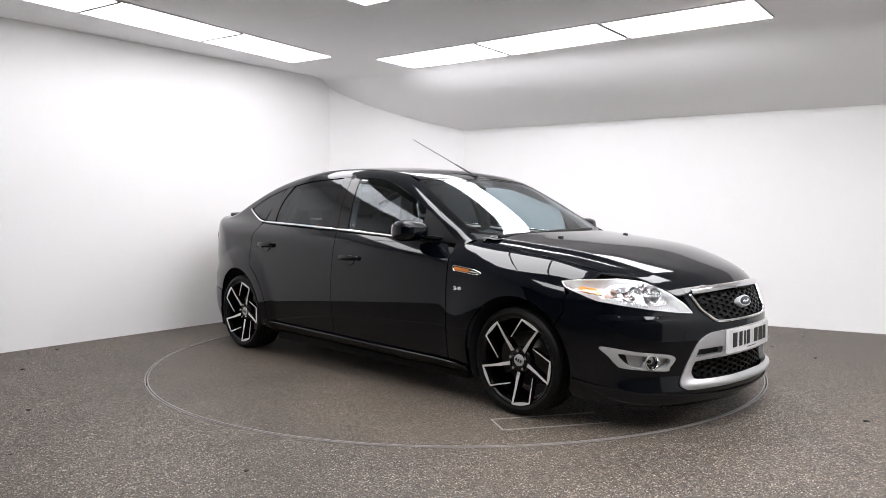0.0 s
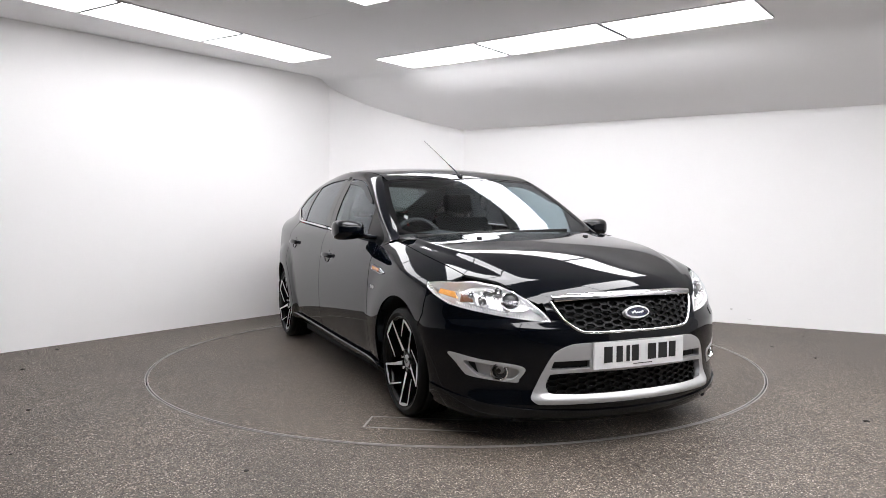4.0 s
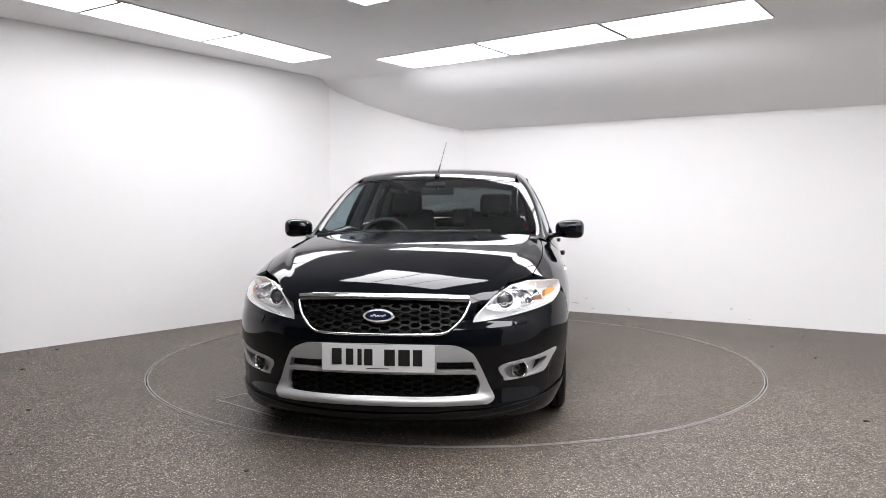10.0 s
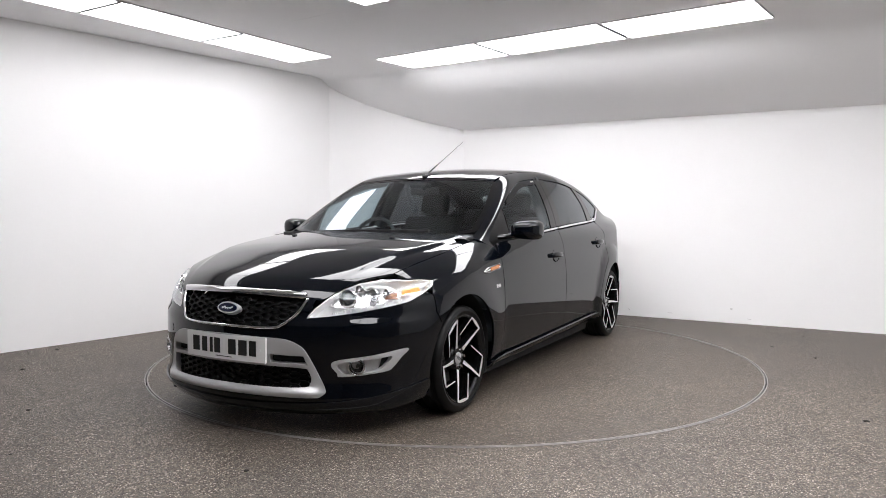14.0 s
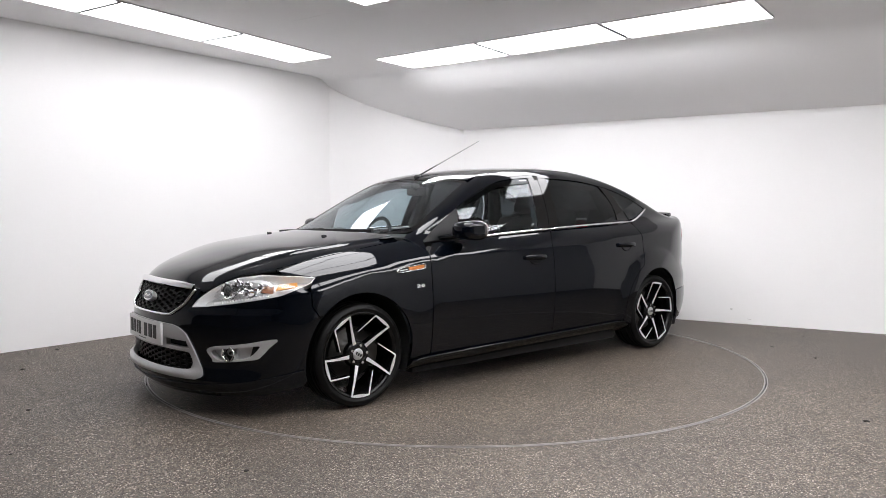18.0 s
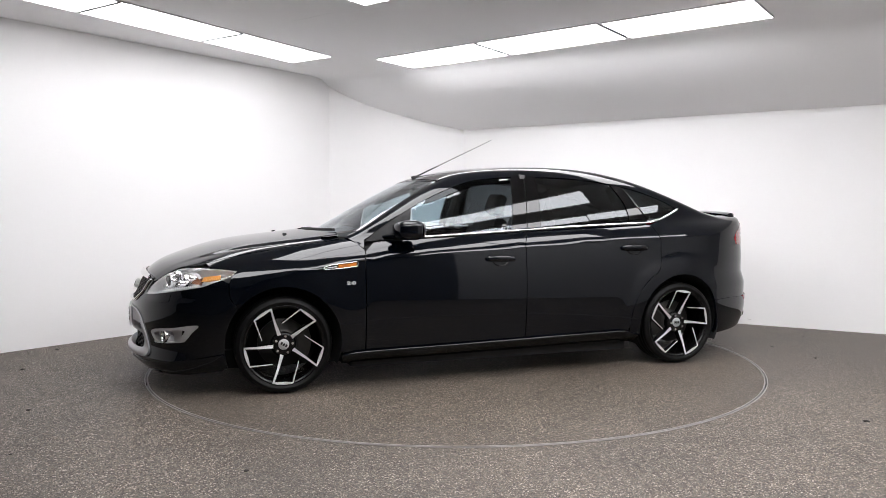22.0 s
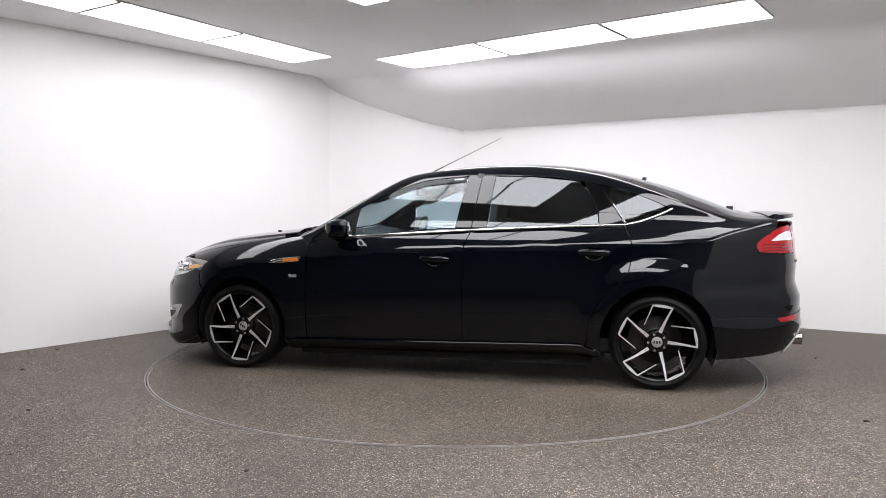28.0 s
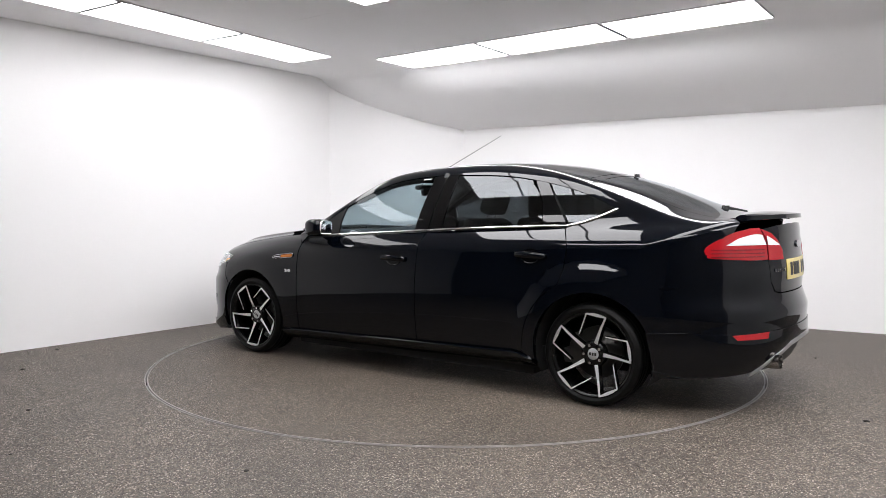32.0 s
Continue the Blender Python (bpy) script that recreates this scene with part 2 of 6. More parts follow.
def room():
    wall("wall_left", CL, WL1, "tall plain white painted studio wall")
    wall("wall_corner", WL1, WR0, "white painted wall across the room's corner")
    wall("wall_back", WR0, CR, "low white painted wall under the sloping ceiling, lightly scuffed at its foot")
    # out-of-view walls, added to shape bounce light and the car's reflections
    wall("unseen_wall_near", CN, CL, "unseen dark wall added behind the camera to darken reflections", mat=M_SHADEWALL)
    wall("unseen_wall_right", CR, CM, "unseen grey side wall added to bounce some light", mat=M_BOUNCEWALL)
    wall("unseen_wall_side", CM, CN, "unseen dark wall added beside the camera to darken reflections", mat=M_SHADEWALL)
    # floor round the turntable
    n, far = 96, 12.0
    verts, faces = [], []
    for i in range(n):
        a = 2 * math.pi * i / n
        c, s = math.cos(a), math.sin(a)
        k = far / max(abs(c), abs(s))
        verts += [((TABLE_R + 0.004) * c, (TABLE_R + 0.004) * s, 0), (k * c, k * s, 0), ((TABLE_R + 0.004) * c, (TABLE_R + 0.004) * s, -0.06), (k * c, k * s, -0.06)]
    for i in range(n):
        a, b = 4 * i, 4 * ((i + 1) % n)
        faces += [(a, a + 1, b + 1, b), (a + 2, b + 2, b + 3, a + 3), (a, b, b + 2, a + 2)]
    tagged(put("floor", mesh_of(verts, faces, M_FLOOR)), "grey-brown resin-bound stone chip floor, speckled", "floor", kind="structure")
    tagged(put("pit", mesh_of([(-2.4, -2.4, -0.055), (2.4, -2.4, -0.055), (2.4, 2.4, -0.055), (-2.4, 2.4, -0.055)], [(0, 1, 2, 3)], M_GAP)), "dark bottom of the turntable pit", "floor", kind="structure")
    ring = spun_bm([(TABLE_R + 0.003, -0.05), (TABLE_R + 0.003, 0.003), (TABLE_R + 0.009, 0.003), (TABLE_R + 0.009, -0.05)], 160, "z")
    tagged(part("turntable_rim", ring, M_STEEL), "thin worn steel edging ring round the turntable", "edging", kind="structure")
    # ceiling, with its cove down to the back wall
    far_a, far_b = WR0 - DR * 4.5, WR0 + DR * 8.0
    verts, faces = [], []
    prof = [(-0.3, COVE[0][1] - 0.05)] + COVE + [(12.0, CEIL)]
    for d, z in prof:
        for p in (far_a, far_b):
            q = p + IN_R * d
            verts += [(q.x, q.y, z), (q.x, q.y, z + 0.1)]
    for i in range(len(prof) - 1):
        a, b = 4 * i, 4 * i + 4
        faces += [(a, a + 2, b + 2, b), (a + 1, b + 1, b + 3, a + 3)]
    me = mesh_of(verts, faces, M_CEIL, True)
    tagged(put("ceiling", me), "flat white ceiling curving down in a cove to the low back wall", "ceiling", kind="structure")


AX, BX = Vector((0.812, -0.583)), Vector((0.545, 0.838))


def light_panel(long, wide, mat):
    root = new("ceiling_light")
    tagged(root, "bright white rectangular LED panel set in the ceiling", "ceiling light", group="ceiling light panels")
    x, y, w = long / 2, wide / 2, 0.007
    bm = bmesh.new()
    box(bm, (-x + w, -y + w, -0.013), (x - w, y - w, 0.012), 0.004)
    part("diffuser", bm, mat, root, smooth=0)
    bm = bmesh.new()
    box(bm, (-x, -y, -0.007), (x, -y + w, 0.014))
    box(bm, (-x, y - w, -0.007), (x, y, 0.014))
    box(bm, (-x, -y + w, -0.014), (-x + w, y - w, 0.014))
    box(bm, (x - w, -y + w, -0.014), (x, y - w, 0.014))
    part("frame", bm, M_PFRAME, root, smooth=0)
    return root


def light_row(long, wide, spots, angle, mat=None):
    first = light_panel(long, wide, mat or M_PANEL)
    for k, (x, y) in enumerate(spots):
        m = pose(x, y, CEIL - 0.003, 0, 0, angle)
        if k == 0:
            first.matrix_basis = m
        else:
            copy_thing(first, m)


def lights():
    along_a = math.degrees(math.atan2(AX.y, AX.x))
    along_b = math.degrees(math.atan2(0.852, 0.523))
    at = lambda a, b: tuple(AX * a + BX * b)
    light_row(1.125, 0.525, [(-1.715, 1.262), (-2.320, 0.290), (-2.920, -0.680)], along_b, M_PANEL_LEFT)
    light_row(1.162, 0.605, [(-0.120, 1.633), (0.845, 0.942), (1.823, 0.262)], along_a)
    # three side by side over the table, a row along the near side and two along the right
    light_row(1.17, 0.56, [at(-0.175 + 0.575 * i, -1.145) for i in range(3)], along_a + 90)
    light_row(1.165, 0.58, [at(2.37, -0.02 - 1.175 * i) for i in range(3)], along_a + 90, M_PANEL_RIGHT)
    light_row(1.165, 0.58, [at(0.55 + 1.175 * i, -3.05) for i in range(3)], along_a)
    light_row(1.165, 0.58, [at(3.75, 0.95 - 1.175 * i) for i in range(3)], along_a + 90, M_PANEL_RIGHT)


room()
lights()


def turntable():
    root = tagged(new("turntable"), "round turntable flush with the floor, surfaced in resin-bound stone chips", "turntable")
    n = 160
    bm = bmesh.new()
    bmesh.ops.create_cone(bm, cap_ends=True, segments=n, radius1=TABLE_R - 0.014, radius2=TABLE_R - 0.014, depth=0.04, matrix=Matrix.Translation((0, 0, -0.02)))
    part("deck", bm, M_DECK, root)
    ring = spun_bm([(TABLE_R - 0.014, -0.04), (TABLE_R - 0.014, 0.003), (TABLE_R - 0.007, 0.003), (TABLE_R - 0.007, -0.04)], n, "z")
    part("edge_ring", ring, M_STEEL, root, "thin steel ring")
    # thin steel edging of the access hatch
    u, v = Vector((0.533, 0.846)), Vector((-0.783, 0.622))
    p = Vector((1.515, -1.238))
    w, l, h = 0.005, 0.60, 0.2
    ang = math.degrees(math.atan2(u.y, u.x))
    bm = bmesh.new()
    m = pose(p.x, p.y, 0, 0, 0, ang)
    for lo, hi in (((0, -w, -0.01), (l, w, 0.003)), ((0, h - w, -0.01), (l, h + w, 0.003)), ((-w, -w, -0.01), (w, h + w, 0.0031))):
        box(bm, lo, hi, 0, m)
    part("hatch_frame", bm, M_STEEL, root, "thin steel frame of an access hatch", smooth=0)
    return root


table = turntable()
# ---------------------------------------------------------------- the car's surfaces
def spline(*pts):
    """A smooth curve through (x, value) points, straight beyond its ends."""
    pts = sorted(pts)
    xs, ys = np.array([p[0] for p in pts], float), np.array([p[1] for p in pts], float)
    n, h = len(xs), np.diff(xs)
    m, rhs = np.eye(n), np.zeros(n)
    for i in range(1, n - 1):
        m[i, i - 1:i + 2] = h[i - 1], 2 * (h[i - 1] + h[i]), h[i]
        rhs[i] = 6 * ((ys[i + 1] - ys[i]) / h[i] - (ys[i] - ys[i - 1]) / h[i - 1])
    c = np.linalg.solve(m, rhs)

    def curve(x):
        x = np.asarray(x, float)
        i = np.clip(np.searchsorted(xs, x) - 1, 0, n - 2)
        xc = np.clip(x, xs[0], xs[-1])
        a, b, w = xs[i + 1] - xc, xc - xs[i], h[i]
        v = (c[i] * a ** 3 + c[i + 1] * b ** 3) / (6 * w) + (ys[i] / w - c[i] * w / 6) * a + (ys[i + 1] / w - c[i + 1] * w / 6) * b
        lo = (ys[1] - ys[0]) / h[0] - c[1] * h[0] / 6
        hi = (ys[-1] - ys[-2]) / h[-1] + c[-2] * h[-1] / 6
        return v + np.minimum(x - xs[0], 0) * lo + np.maximum(x - xs[-1], 0) * hi
    return curve


def smax(a, b, k):
    h = np.maximum(k - np.abs(a - b), 0) / k
    return np.maximum(a, b) + h * h * k / 4


def soft(v, k):
    """max(v, 0) with a rounded corner k wide."""
    return 0.5 * (v + np.sqrt(v * v + k * k))


def step(v, a, b):
    q = np.clip((v - a) / (b - a), 0, 1)
    return q * q * (3 - 2 * q)


WHEEL_X, WHEEL_Z, ARCH = 1.425, 0.300, 0.352
half_width = spline((-2.45, 0.79), (-2.0, 0.86), (-1.425, 0.903), (-0.5, 0.912), (0.3, 0.912), (1.0, 0.906), (1.425, 0.897), (1.9, 0.86), (2.35, 0.78))
low_inset = spline((0.08, 0.12), (0.14, 0.075), (0.2, 0.045), (0.3, 0.022), (0.42, 0.006), (0.55, 0.0), (0.68, 0.004), (0.8, 0.018), (0.9, 0.033), (1.1, 0.06))
crease_z = spline((1.7, 0.785), (0.9, 0.822), (0.44, 0.846), (-0.19, 0.877), (-0.67, 0.905), (-1.23, 0.928), (-2.0, 0.935), (-2.4, 0.93))
shoulder = spline((2.2, 0.75), (1.1, 0.70), (-0.2, 0.62), (-0.9, 0.85), (-1.3, 0.92), (-1.6, 0.86), (-2.2, 0.85))
ridge_y = spline((2.25, 0.43), (2.13, 0.485), (2.06, 0.515), (1.96, 0.555), (1.80, 0.610), (1.65, 0.648), (1.4, 0.685), (1.0, 0.70))
hood_z = spline((2.36, 0.555), (2.32, 0.642), (2.275, 0.706), (2.2, 0.7690), (2.14, 0.8015), (2.085, 0.8246), (2.0, 0.8535), (1.9, 0.8818), (1.82, 0.8997), (1.76, 0.9102), (1.7, 0.9192), (1.6, 0.9325), (1.5, 0.9445), (1.356, 0.960),
                (1.2, 0.978), (1.0, 1.0), (0.75, 1.06), (0.3, 1.12), (-0.6, 1.15), (-1.3, 1.155), (-1.75, 1.128), (-2.0, 1.112), (-2.3, 1.098), (-2.45, 1.07))
nose_in = spline((0.08, 0.16), (0.13, 0.05), (0.187, -0.002), (0.25, 0.008), (0.33, 0.012), (0.44, 0.0), (0.54, 0.0), (0.562, 0.003), (0.60, 0.0265), (0.65, 0.038), (0.7, 0.055), (0.74, 0.075), (0.78, 0.105), (0.84, 0.16), (0.9, 0.22))
tail_in = spline((0.1, 0.25), (0.2, 0.10), (0.28, 0.045), (0.36, 0.020), (0.5, 0.018), (0.585, 0.022), (0.63, 0.044), (0.72, 0.048), (0.85, 0.055), (1.0, 0.07), (1.08, 0.085), (1.15, 0.13))
belt_y = spline((1.3, 0.735), (1.07, 0.757), (0.6, 0.800), (-0.23, 0.818), (-0.8, 0.804), (-1.22, 0.776), (-1.6, 0.735), (-2.0, 0.67), (-2.3, 0.60))
belt_z = spline((1.2, 0.93), (0.85, 0.935), (0.633, 0.945), (-0.23, 0.993), (-0.7, 1.015), (-1.22, 1.034), (-2.0, 1.06))
roof_z = spline((0.5, 1.30), (0.32, 1.378), (0.2, 1.409), (0.065, 1.429), (-0.141, 1.448), (-0.346, 1.458), (-0.552, 1.460), (-0.758, 1.452), (-0.964, 1.429), (-1.17, 1.392),
                (-1.36, 1.346), (-1.563, 1.285), (-1.75, 1.215), (-1.95, 1.135), (-2.2, 1.03))
roof_drop = spline((0.4, 0.10), (-0.6, 0.10), (-1.2, 0.16), (-1.6, 0.22), (-2.0, 0.20))
screen_x = spline((0.9, 1.24), (0.96, 1.115), (1.05, 0.955), (1.18, 0.735), (1.30, 0.515), (1.375, 0.35), (1.45, 0.15))


def side_y(x, z):
    zc = crease_z(x)
    rise = soft(z - zc, 0.012) - 0.003
    bow = 1 - step(x, 0.7, 1.1)
    y = half_width(x) - low_inset(np.minimum(z, zc)) - shoulder(x) * (rise * (1 - 0.40 * bow) + 3.4 * bow * rise * rise)
    for cx in (WHEEL_X, -WHEEL_X):
        r = np.hypot(x - cx, z - WHEEL_Z - 0.01)
        flare = 0.016 * (1 - step(r, 0.37, 0.60)) if cx > 0 else 0.027 * (soft(1 - (np.maximum(r - 0.34, 0) / 0.18) ** 2, 0.10) - 0.0025)
        y = y + flare * step(zc + 0.10 - z, 0.0, 0.12)
    return y


def top_z(x, y):
    front = step(x, 0.2, 1.0)
    q = x + 0.42 * y * y * front
    ridge = ridge_y(x)
    z = hood_z(q) - front * (0.03 * y * y + (0.5 + 1.1 * step(x, 1.1, 1.7)) * soft(y - 0.66, 0.05) ** 2) + front * 0.014 * (1 - step(y, ridge - 0.028, ridge + 0.018)) * (0.1 + 0.9 * step(2.1 - x, 0.0, 0.45)) * step(2.3 - x, 0.0, 0.12)
    return z - (1 - front) * 0.10 * y * y


def body(x, y, z):
    """Negative inside the lower body, zero on its skin."""
    y = np.abs(y)
    f = smax(y - side_y(x, z), z - top_z(x, y), 0.085)
    f = smax(f, x - (2.345 - 0.42 * y ** 2 - 0.37 * y ** 6 - nose_in(z)), 0.075)
    return smax(f, -2.41 + 0.31 * y ** 2 + 0.93 * y ** 6 + tail_in(z) - x, 0.06)


def cabin(x, y, z):
    """Negative inside the glasshouse."""
    y = np.abs(y)
    dz = z - belt_z(x)
    f = smax(y - belt_y(x) + 0.26 * dz + 0.58 * dz * np.abs(dz), z - roof_z(x) + roof_drop(x) * y * y, 0.075 - 0.048 * step(-x, 0.8, 1.4))
    return smax(smax(f, x - screen_x(z) - 0.18 * (0.02 + 0.3 * (z - 1.0)) + (0.24 + 0.3 * (z - 1.0)) * y * y, 0.05), 0.88 - z, 0.01)


def shell(x, y, z):
    return -smax(-body(x, y, z), -cabin(x, y, z), 0.045)


# ---------------------------------------------------------------- laying panels on the surfaces
def unit(v):
    v = np.asarray(v, float)
    return v / np.linalg.norm(v)


class Flat:
    """A way of looking at the car along one direction."""

    def __init__(self, out, along=(1, 0, 0)):
        self.d = unit(out)
        u = np.asarray(along, float)
        self.u = unit(u - self.d * (u @ self.d))
        self.v = np.cross(self.d, self.u)
        if self.v @ np.array((0.0, 0.3, 1.0)) < 0:
            self.v = -self.v

    def flat(self, p):
        p = np.asarray(p, float)
        return np.stack([p @ self.u, p @ self.v], -1)

    def rays(self, q):
        q = np.asarray(q, float)
        o = q[:, :1] * self.u + q[:, 1:] * self.v
        return o + self.d * 3.2, np.broadcast_to(-self.d, o.shape)


class Round:
    """A way of looking at the car from all round an upright axis."""

    def __init__(self, x0, sign):
        self.x0, self.s = x0, sign

    def flat(self, p):
        p = np.asarray(p, float)
        return np.stack([np.arctan2(p[..., 1], self.s * (p[..., 0] - self.x0)) * 0.9, p[..., 2]], -1)

    def rays(self, q):
        q = np.asarray(q, float)
        a = q[:, 0] / 0.9
        d = np.stack([self.s * np.cos(a), np.sin(a), 0 * a], -1)
        o = np.stack([0 * a + self.x0, 0 * a, q[:, 1]], -1)
        return o + d * 2.2, -d


SIDE, TOP = Flat((0, 1, 0)), Flat((0, 0, 1))
SLANT, WING = Flat((0, 0.8, 0.6)), Flat((0.12, 0.78, 0.62))
SCREEN, REAR = Flat((0.55, 0, 0.83), (0, 1, 0)), Flat((-0.4, 0, 0.92), (0, 1, 0))
NOSE, TAIL = Round(1.3, 1), Round(-1.3, -1)


def strike(F, o, d, reach=3.3):
    """Where rays from outside first meet the surface F = 0."""
    ks = np.linspace(0.0, reach, 110)
    p = o[:, None, :] + ks[None, :, None] * d[:, None, :]
    v = F(p[..., 0], p[..., 1], p[..., 2])
    cross = (v[:, :-1] > 0) & (v[:, 1:] <= 0)
    i = np.where(cross.any(1), cross.argmax(1), np.minimum(v.argmin(1), len(ks) - 2))
    a, b = ks[i], ks[i + 1]
    for _ in range(24):
        m = (a + b) / 2
        q = o + m[:, None] * d
        inside = F(q[:, 0], q[:, 1], q[:, 2]) <= 0
        a, b = np.where(inside, a, m), np.where(inside, m, b)
    return o + a[:, None] * d


def normal(F, p, e=0.004):
    g = []
    for k in range(3):
        h = np.zeros(3)
        h[k] = e
        g.append(F(*(p + h).T) - F(*(p - h).T))
    g = np.stack(g, -1)
    return g / (np.linalg.norm(g, axis=1, keepdims=True) + 1e-12)


def laid(F, way, q, lift=0.0):
    q = np.asarray(q, float)
    p = strike(F, *way.rays(q))
    n = normal(F, p)
    return p + n * lift, n


def S(x, z, F=None):
    return strike(F or shell, *SIDE.rays([[x, z]]))[0]


def T(x, y, F=None):
    return strike(F or shell, *TOP.rays([[x, y]]))[0]


def dense(pts, gap=0.03, closed=True):
    out = []
    n = len(pts)
    for i in range(n if closed else n - 1):
        a, b = np.asarray(pts[i], float), np.asarray(pts[(i + 1) % n], float)
        k = max(1, int(math.ceil(np.linalg.norm(b - a) / gap)))
        out += [a + (b - a) * j / k for j in range(k)]
    if not closed:
        out.append(np.asarray(pts[-1], float))
    return np.array(out)


def smooth_line(pts, n=6, closed=False):
    """A rounded line through the points."""
    p = [np.asarray(q, float) for q in pts]
    out, m = [], len(p)
    for i in range(m if closed else m - 1):
        if closed:
            a, b, c, d = p[i - 1], p[i], p[(i + 1) % m], p[(i + 2) % m]
        else:
            a, b, c, d = p[max(i - 1, 0)], p[i], p[i + 1], p[min(i + 2, m - 1)]
        for j in range(n):
            t = j / n
            out.append(0.5 * (2 * b + (c - a) * t + (2 * a - 5 * b + 4 * c - d) * t * t + (3 * b - a - 3 * c + d) * t ** 3))
    if not closed:
        out.append(p[-1])
    return out


def arc(cx, cz, r, a0, a1, n=24):
    return [(cx + r * math.cos(radians(a0 + (a1 - a0) * i / n)), cz + r * math.sin(radians(a0 + (a1 - a0) * i / n))) for i in range(n + 1)]


def both(half):
    """A half outline from the middle and back to it, with its mirror image; the second number is the one across."""
    half = [np.asarray(p, float) for p in half]
    flip = np.array([1, -1, 1.0])[:len(half[0])]
    return half + [p * flip for p in half[::-1] if abs(p[1]) > 1e-6]


def inside(poly, q):
    poly, q = np.asarray(poly), np.asarray(q)
    a, b = poly, np.roll(poly, -1, 0)
    x, y = q[:, None, 0], q[:, None, 1]
    cut = (a[:, 1] > y) != (b[:, 1] > y)
    with np.errstate(divide="ignore", invalid="ignore"):
        xs = (b[:, 0] - a[:, 0]) * (y - a[:, 1]) / (b[:, 1] - a[:, 1]) + a[:, 0]
    return (cut & (x < xs)).sum(1) % 2 == 1


def near(loop, q):
    a, b = loop, np.roll(loop, -1, 0)
    ab = b - a
    t = np.clip(((q[:, None] - a) * ab).sum(-1) / ((ab * ab).sum(-1) + 1e-12), 0, 1)
    return np.linalg.norm(q[:, None] - a - t[..., None] * ab, axis=-1).min(1)


def sheet(outline, holes, grid, gap):
    """Points and triangles that fill an outline, but for its holes."""
    loops = [dense(outline, gap)] + [dense(h, gap) for h in holes]
    pts = np.concatenate(loops)
    edges, at = [], 0
    for l in loops:
        k = len(l)
        edges += [(at + i, at + (i + 1) % k) for i in range(k)]
        at += k
    lo, hi = loops[0].min(0), loops[0].max(0)
    gx, gy = np.meshgrid(np.arange(lo[0], hi[0], grid), np.arange(lo[1], hi[1], grid))
    gx = gx + (np.arange(gx.shape[0]) % 2)[:, None] * grid * 0.5
    q = np.stack([gx.ravel(), gy.ravel()], -1)
    keep = inside(loops[0], q)
    for h in loops[1:]:
        keep &= ~inside(h, q)
    q = q[keep]
    if len(q):
        far = np.ones(len(q), bool)
        for l in loops:
            far &= near(l, q) > grid * 0.4
        q = q[far]
    every = np.concatenate([pts, q]) if len(q) else pts
    got = delaunay_2d_cdt([Vector(p) for p in every], edges, [], 0, 1e-6)
    vs = np.array([tuple(v) for v in got[0]])
    tri = np.array([f for f in got[2] if len(f) == 3])
    mid = vs[tri].mean(1)
    keep = inside(loops[0], mid)
    for h in loops[1:]:
        keep &= ~inside(h, mid)
    return vs, tri[keep]


def panel_mesh(outline, way, F, mat, lift=0.0, thick=0.014, holes=(), grid=0.05, gap=0.03, mirror=False):
    vs, tri = sheet(outline, holes, grid, gap)
    if callable(lift):
        p, n = laid(F, way, vs)
        e = 0.002
        q, _ = laid(F, way, vs + (e, 0))
        r, _ = laid(F, way, vs + (0, e))
        h, hu, hv = lift(vs), lift(vs + (e, 0)), lift(vs + (0, e))
        q, r = q + n * hu[:, None], r + n * hv[:, None]
        p = p + n * h[:, None]
        m = np.cross(q - p, r - p)
        m /= np.linalg.norm(m, axis=1, keepdims=True) + 1e-12
        n = np.where(((m * n).sum(1) < 0)[:, None], -m, m)
    else:
        p, n = laid(F, way, vs, lift)
    face_n = np.cross(p[tri[:, 1]] - p[tri[:, 0]], p[tri[:, 2]] - p[tri[:, 0]])
    flip = (face_n * n[tri].mean(1)).sum(1) < 0
    tri = np.where(flip[:, None], tri[:, ::-1], tri)
    seen = {}
    for f in tri:
        for a, b in ((f[0], f[1]), (f[1], f[2]), (f[2], f[0])):
            seen[(a, b)] = seen.get((a, b), 0) + 1
    rim = [(a, b) for a, b in seen if (b, a) not in seen]
    verts, norms, faces = list(p), list(n), [tuple(int(i) for i in f) for f in tri]
    if thick:
        idx = {}
        k = len(verts)
        for a in {i for e in rim for i in e}:
            idx[a] = k
            k += 2
        out = {}
        for a, b in rim:
            t = p[b] - p[a]
            o = np.cross(t, n[a])
            o = o / (np.linalg.norm(o) + 1e-12)
            for i in (a, b):
                out[i] = out.get(i, 0) + o
        for a in idx:
            o = out[a] / (np.linalg.norm(out[a]) + 1e-12)
            verts += [p[a] + o * 0.0008 - n[a] * 0.001, p[a] - n[a] * thick]
            norms += [o, o]
        for a, b in rim:
            ia, ib = idx[a], idx[b]
            faces += [(int(b), int(a), ia, ib), (ib, ia, ia + 1, ib + 1)]
    verts, norms = np.array(verts), np.array(norms)
    if mirror:
        verts, norms = verts * (1, -1, 1), norms * (1, -1, 1)
        faces = [f[::-1] for f in faces]
    return mesh_of(verts, faces, mat, True, norms)


def panel(name, outline, way, F, mat, parent, sides=(1, -1), label="", **how):
    """A panel of the car, and its mirror image on the other side."""
    obs = []
    for s in sides:
        pr = parent[s] if isinstance(parent, dict) else parent
        obs.append(put(name, panel_mesh(outline, way, F, mat, mirror=s < 0, **how), pr, label))
    return dict(zip(sides, obs))


car = tagged(new("car"), "glossy black five-door car with machined black alloy wheels", "car")


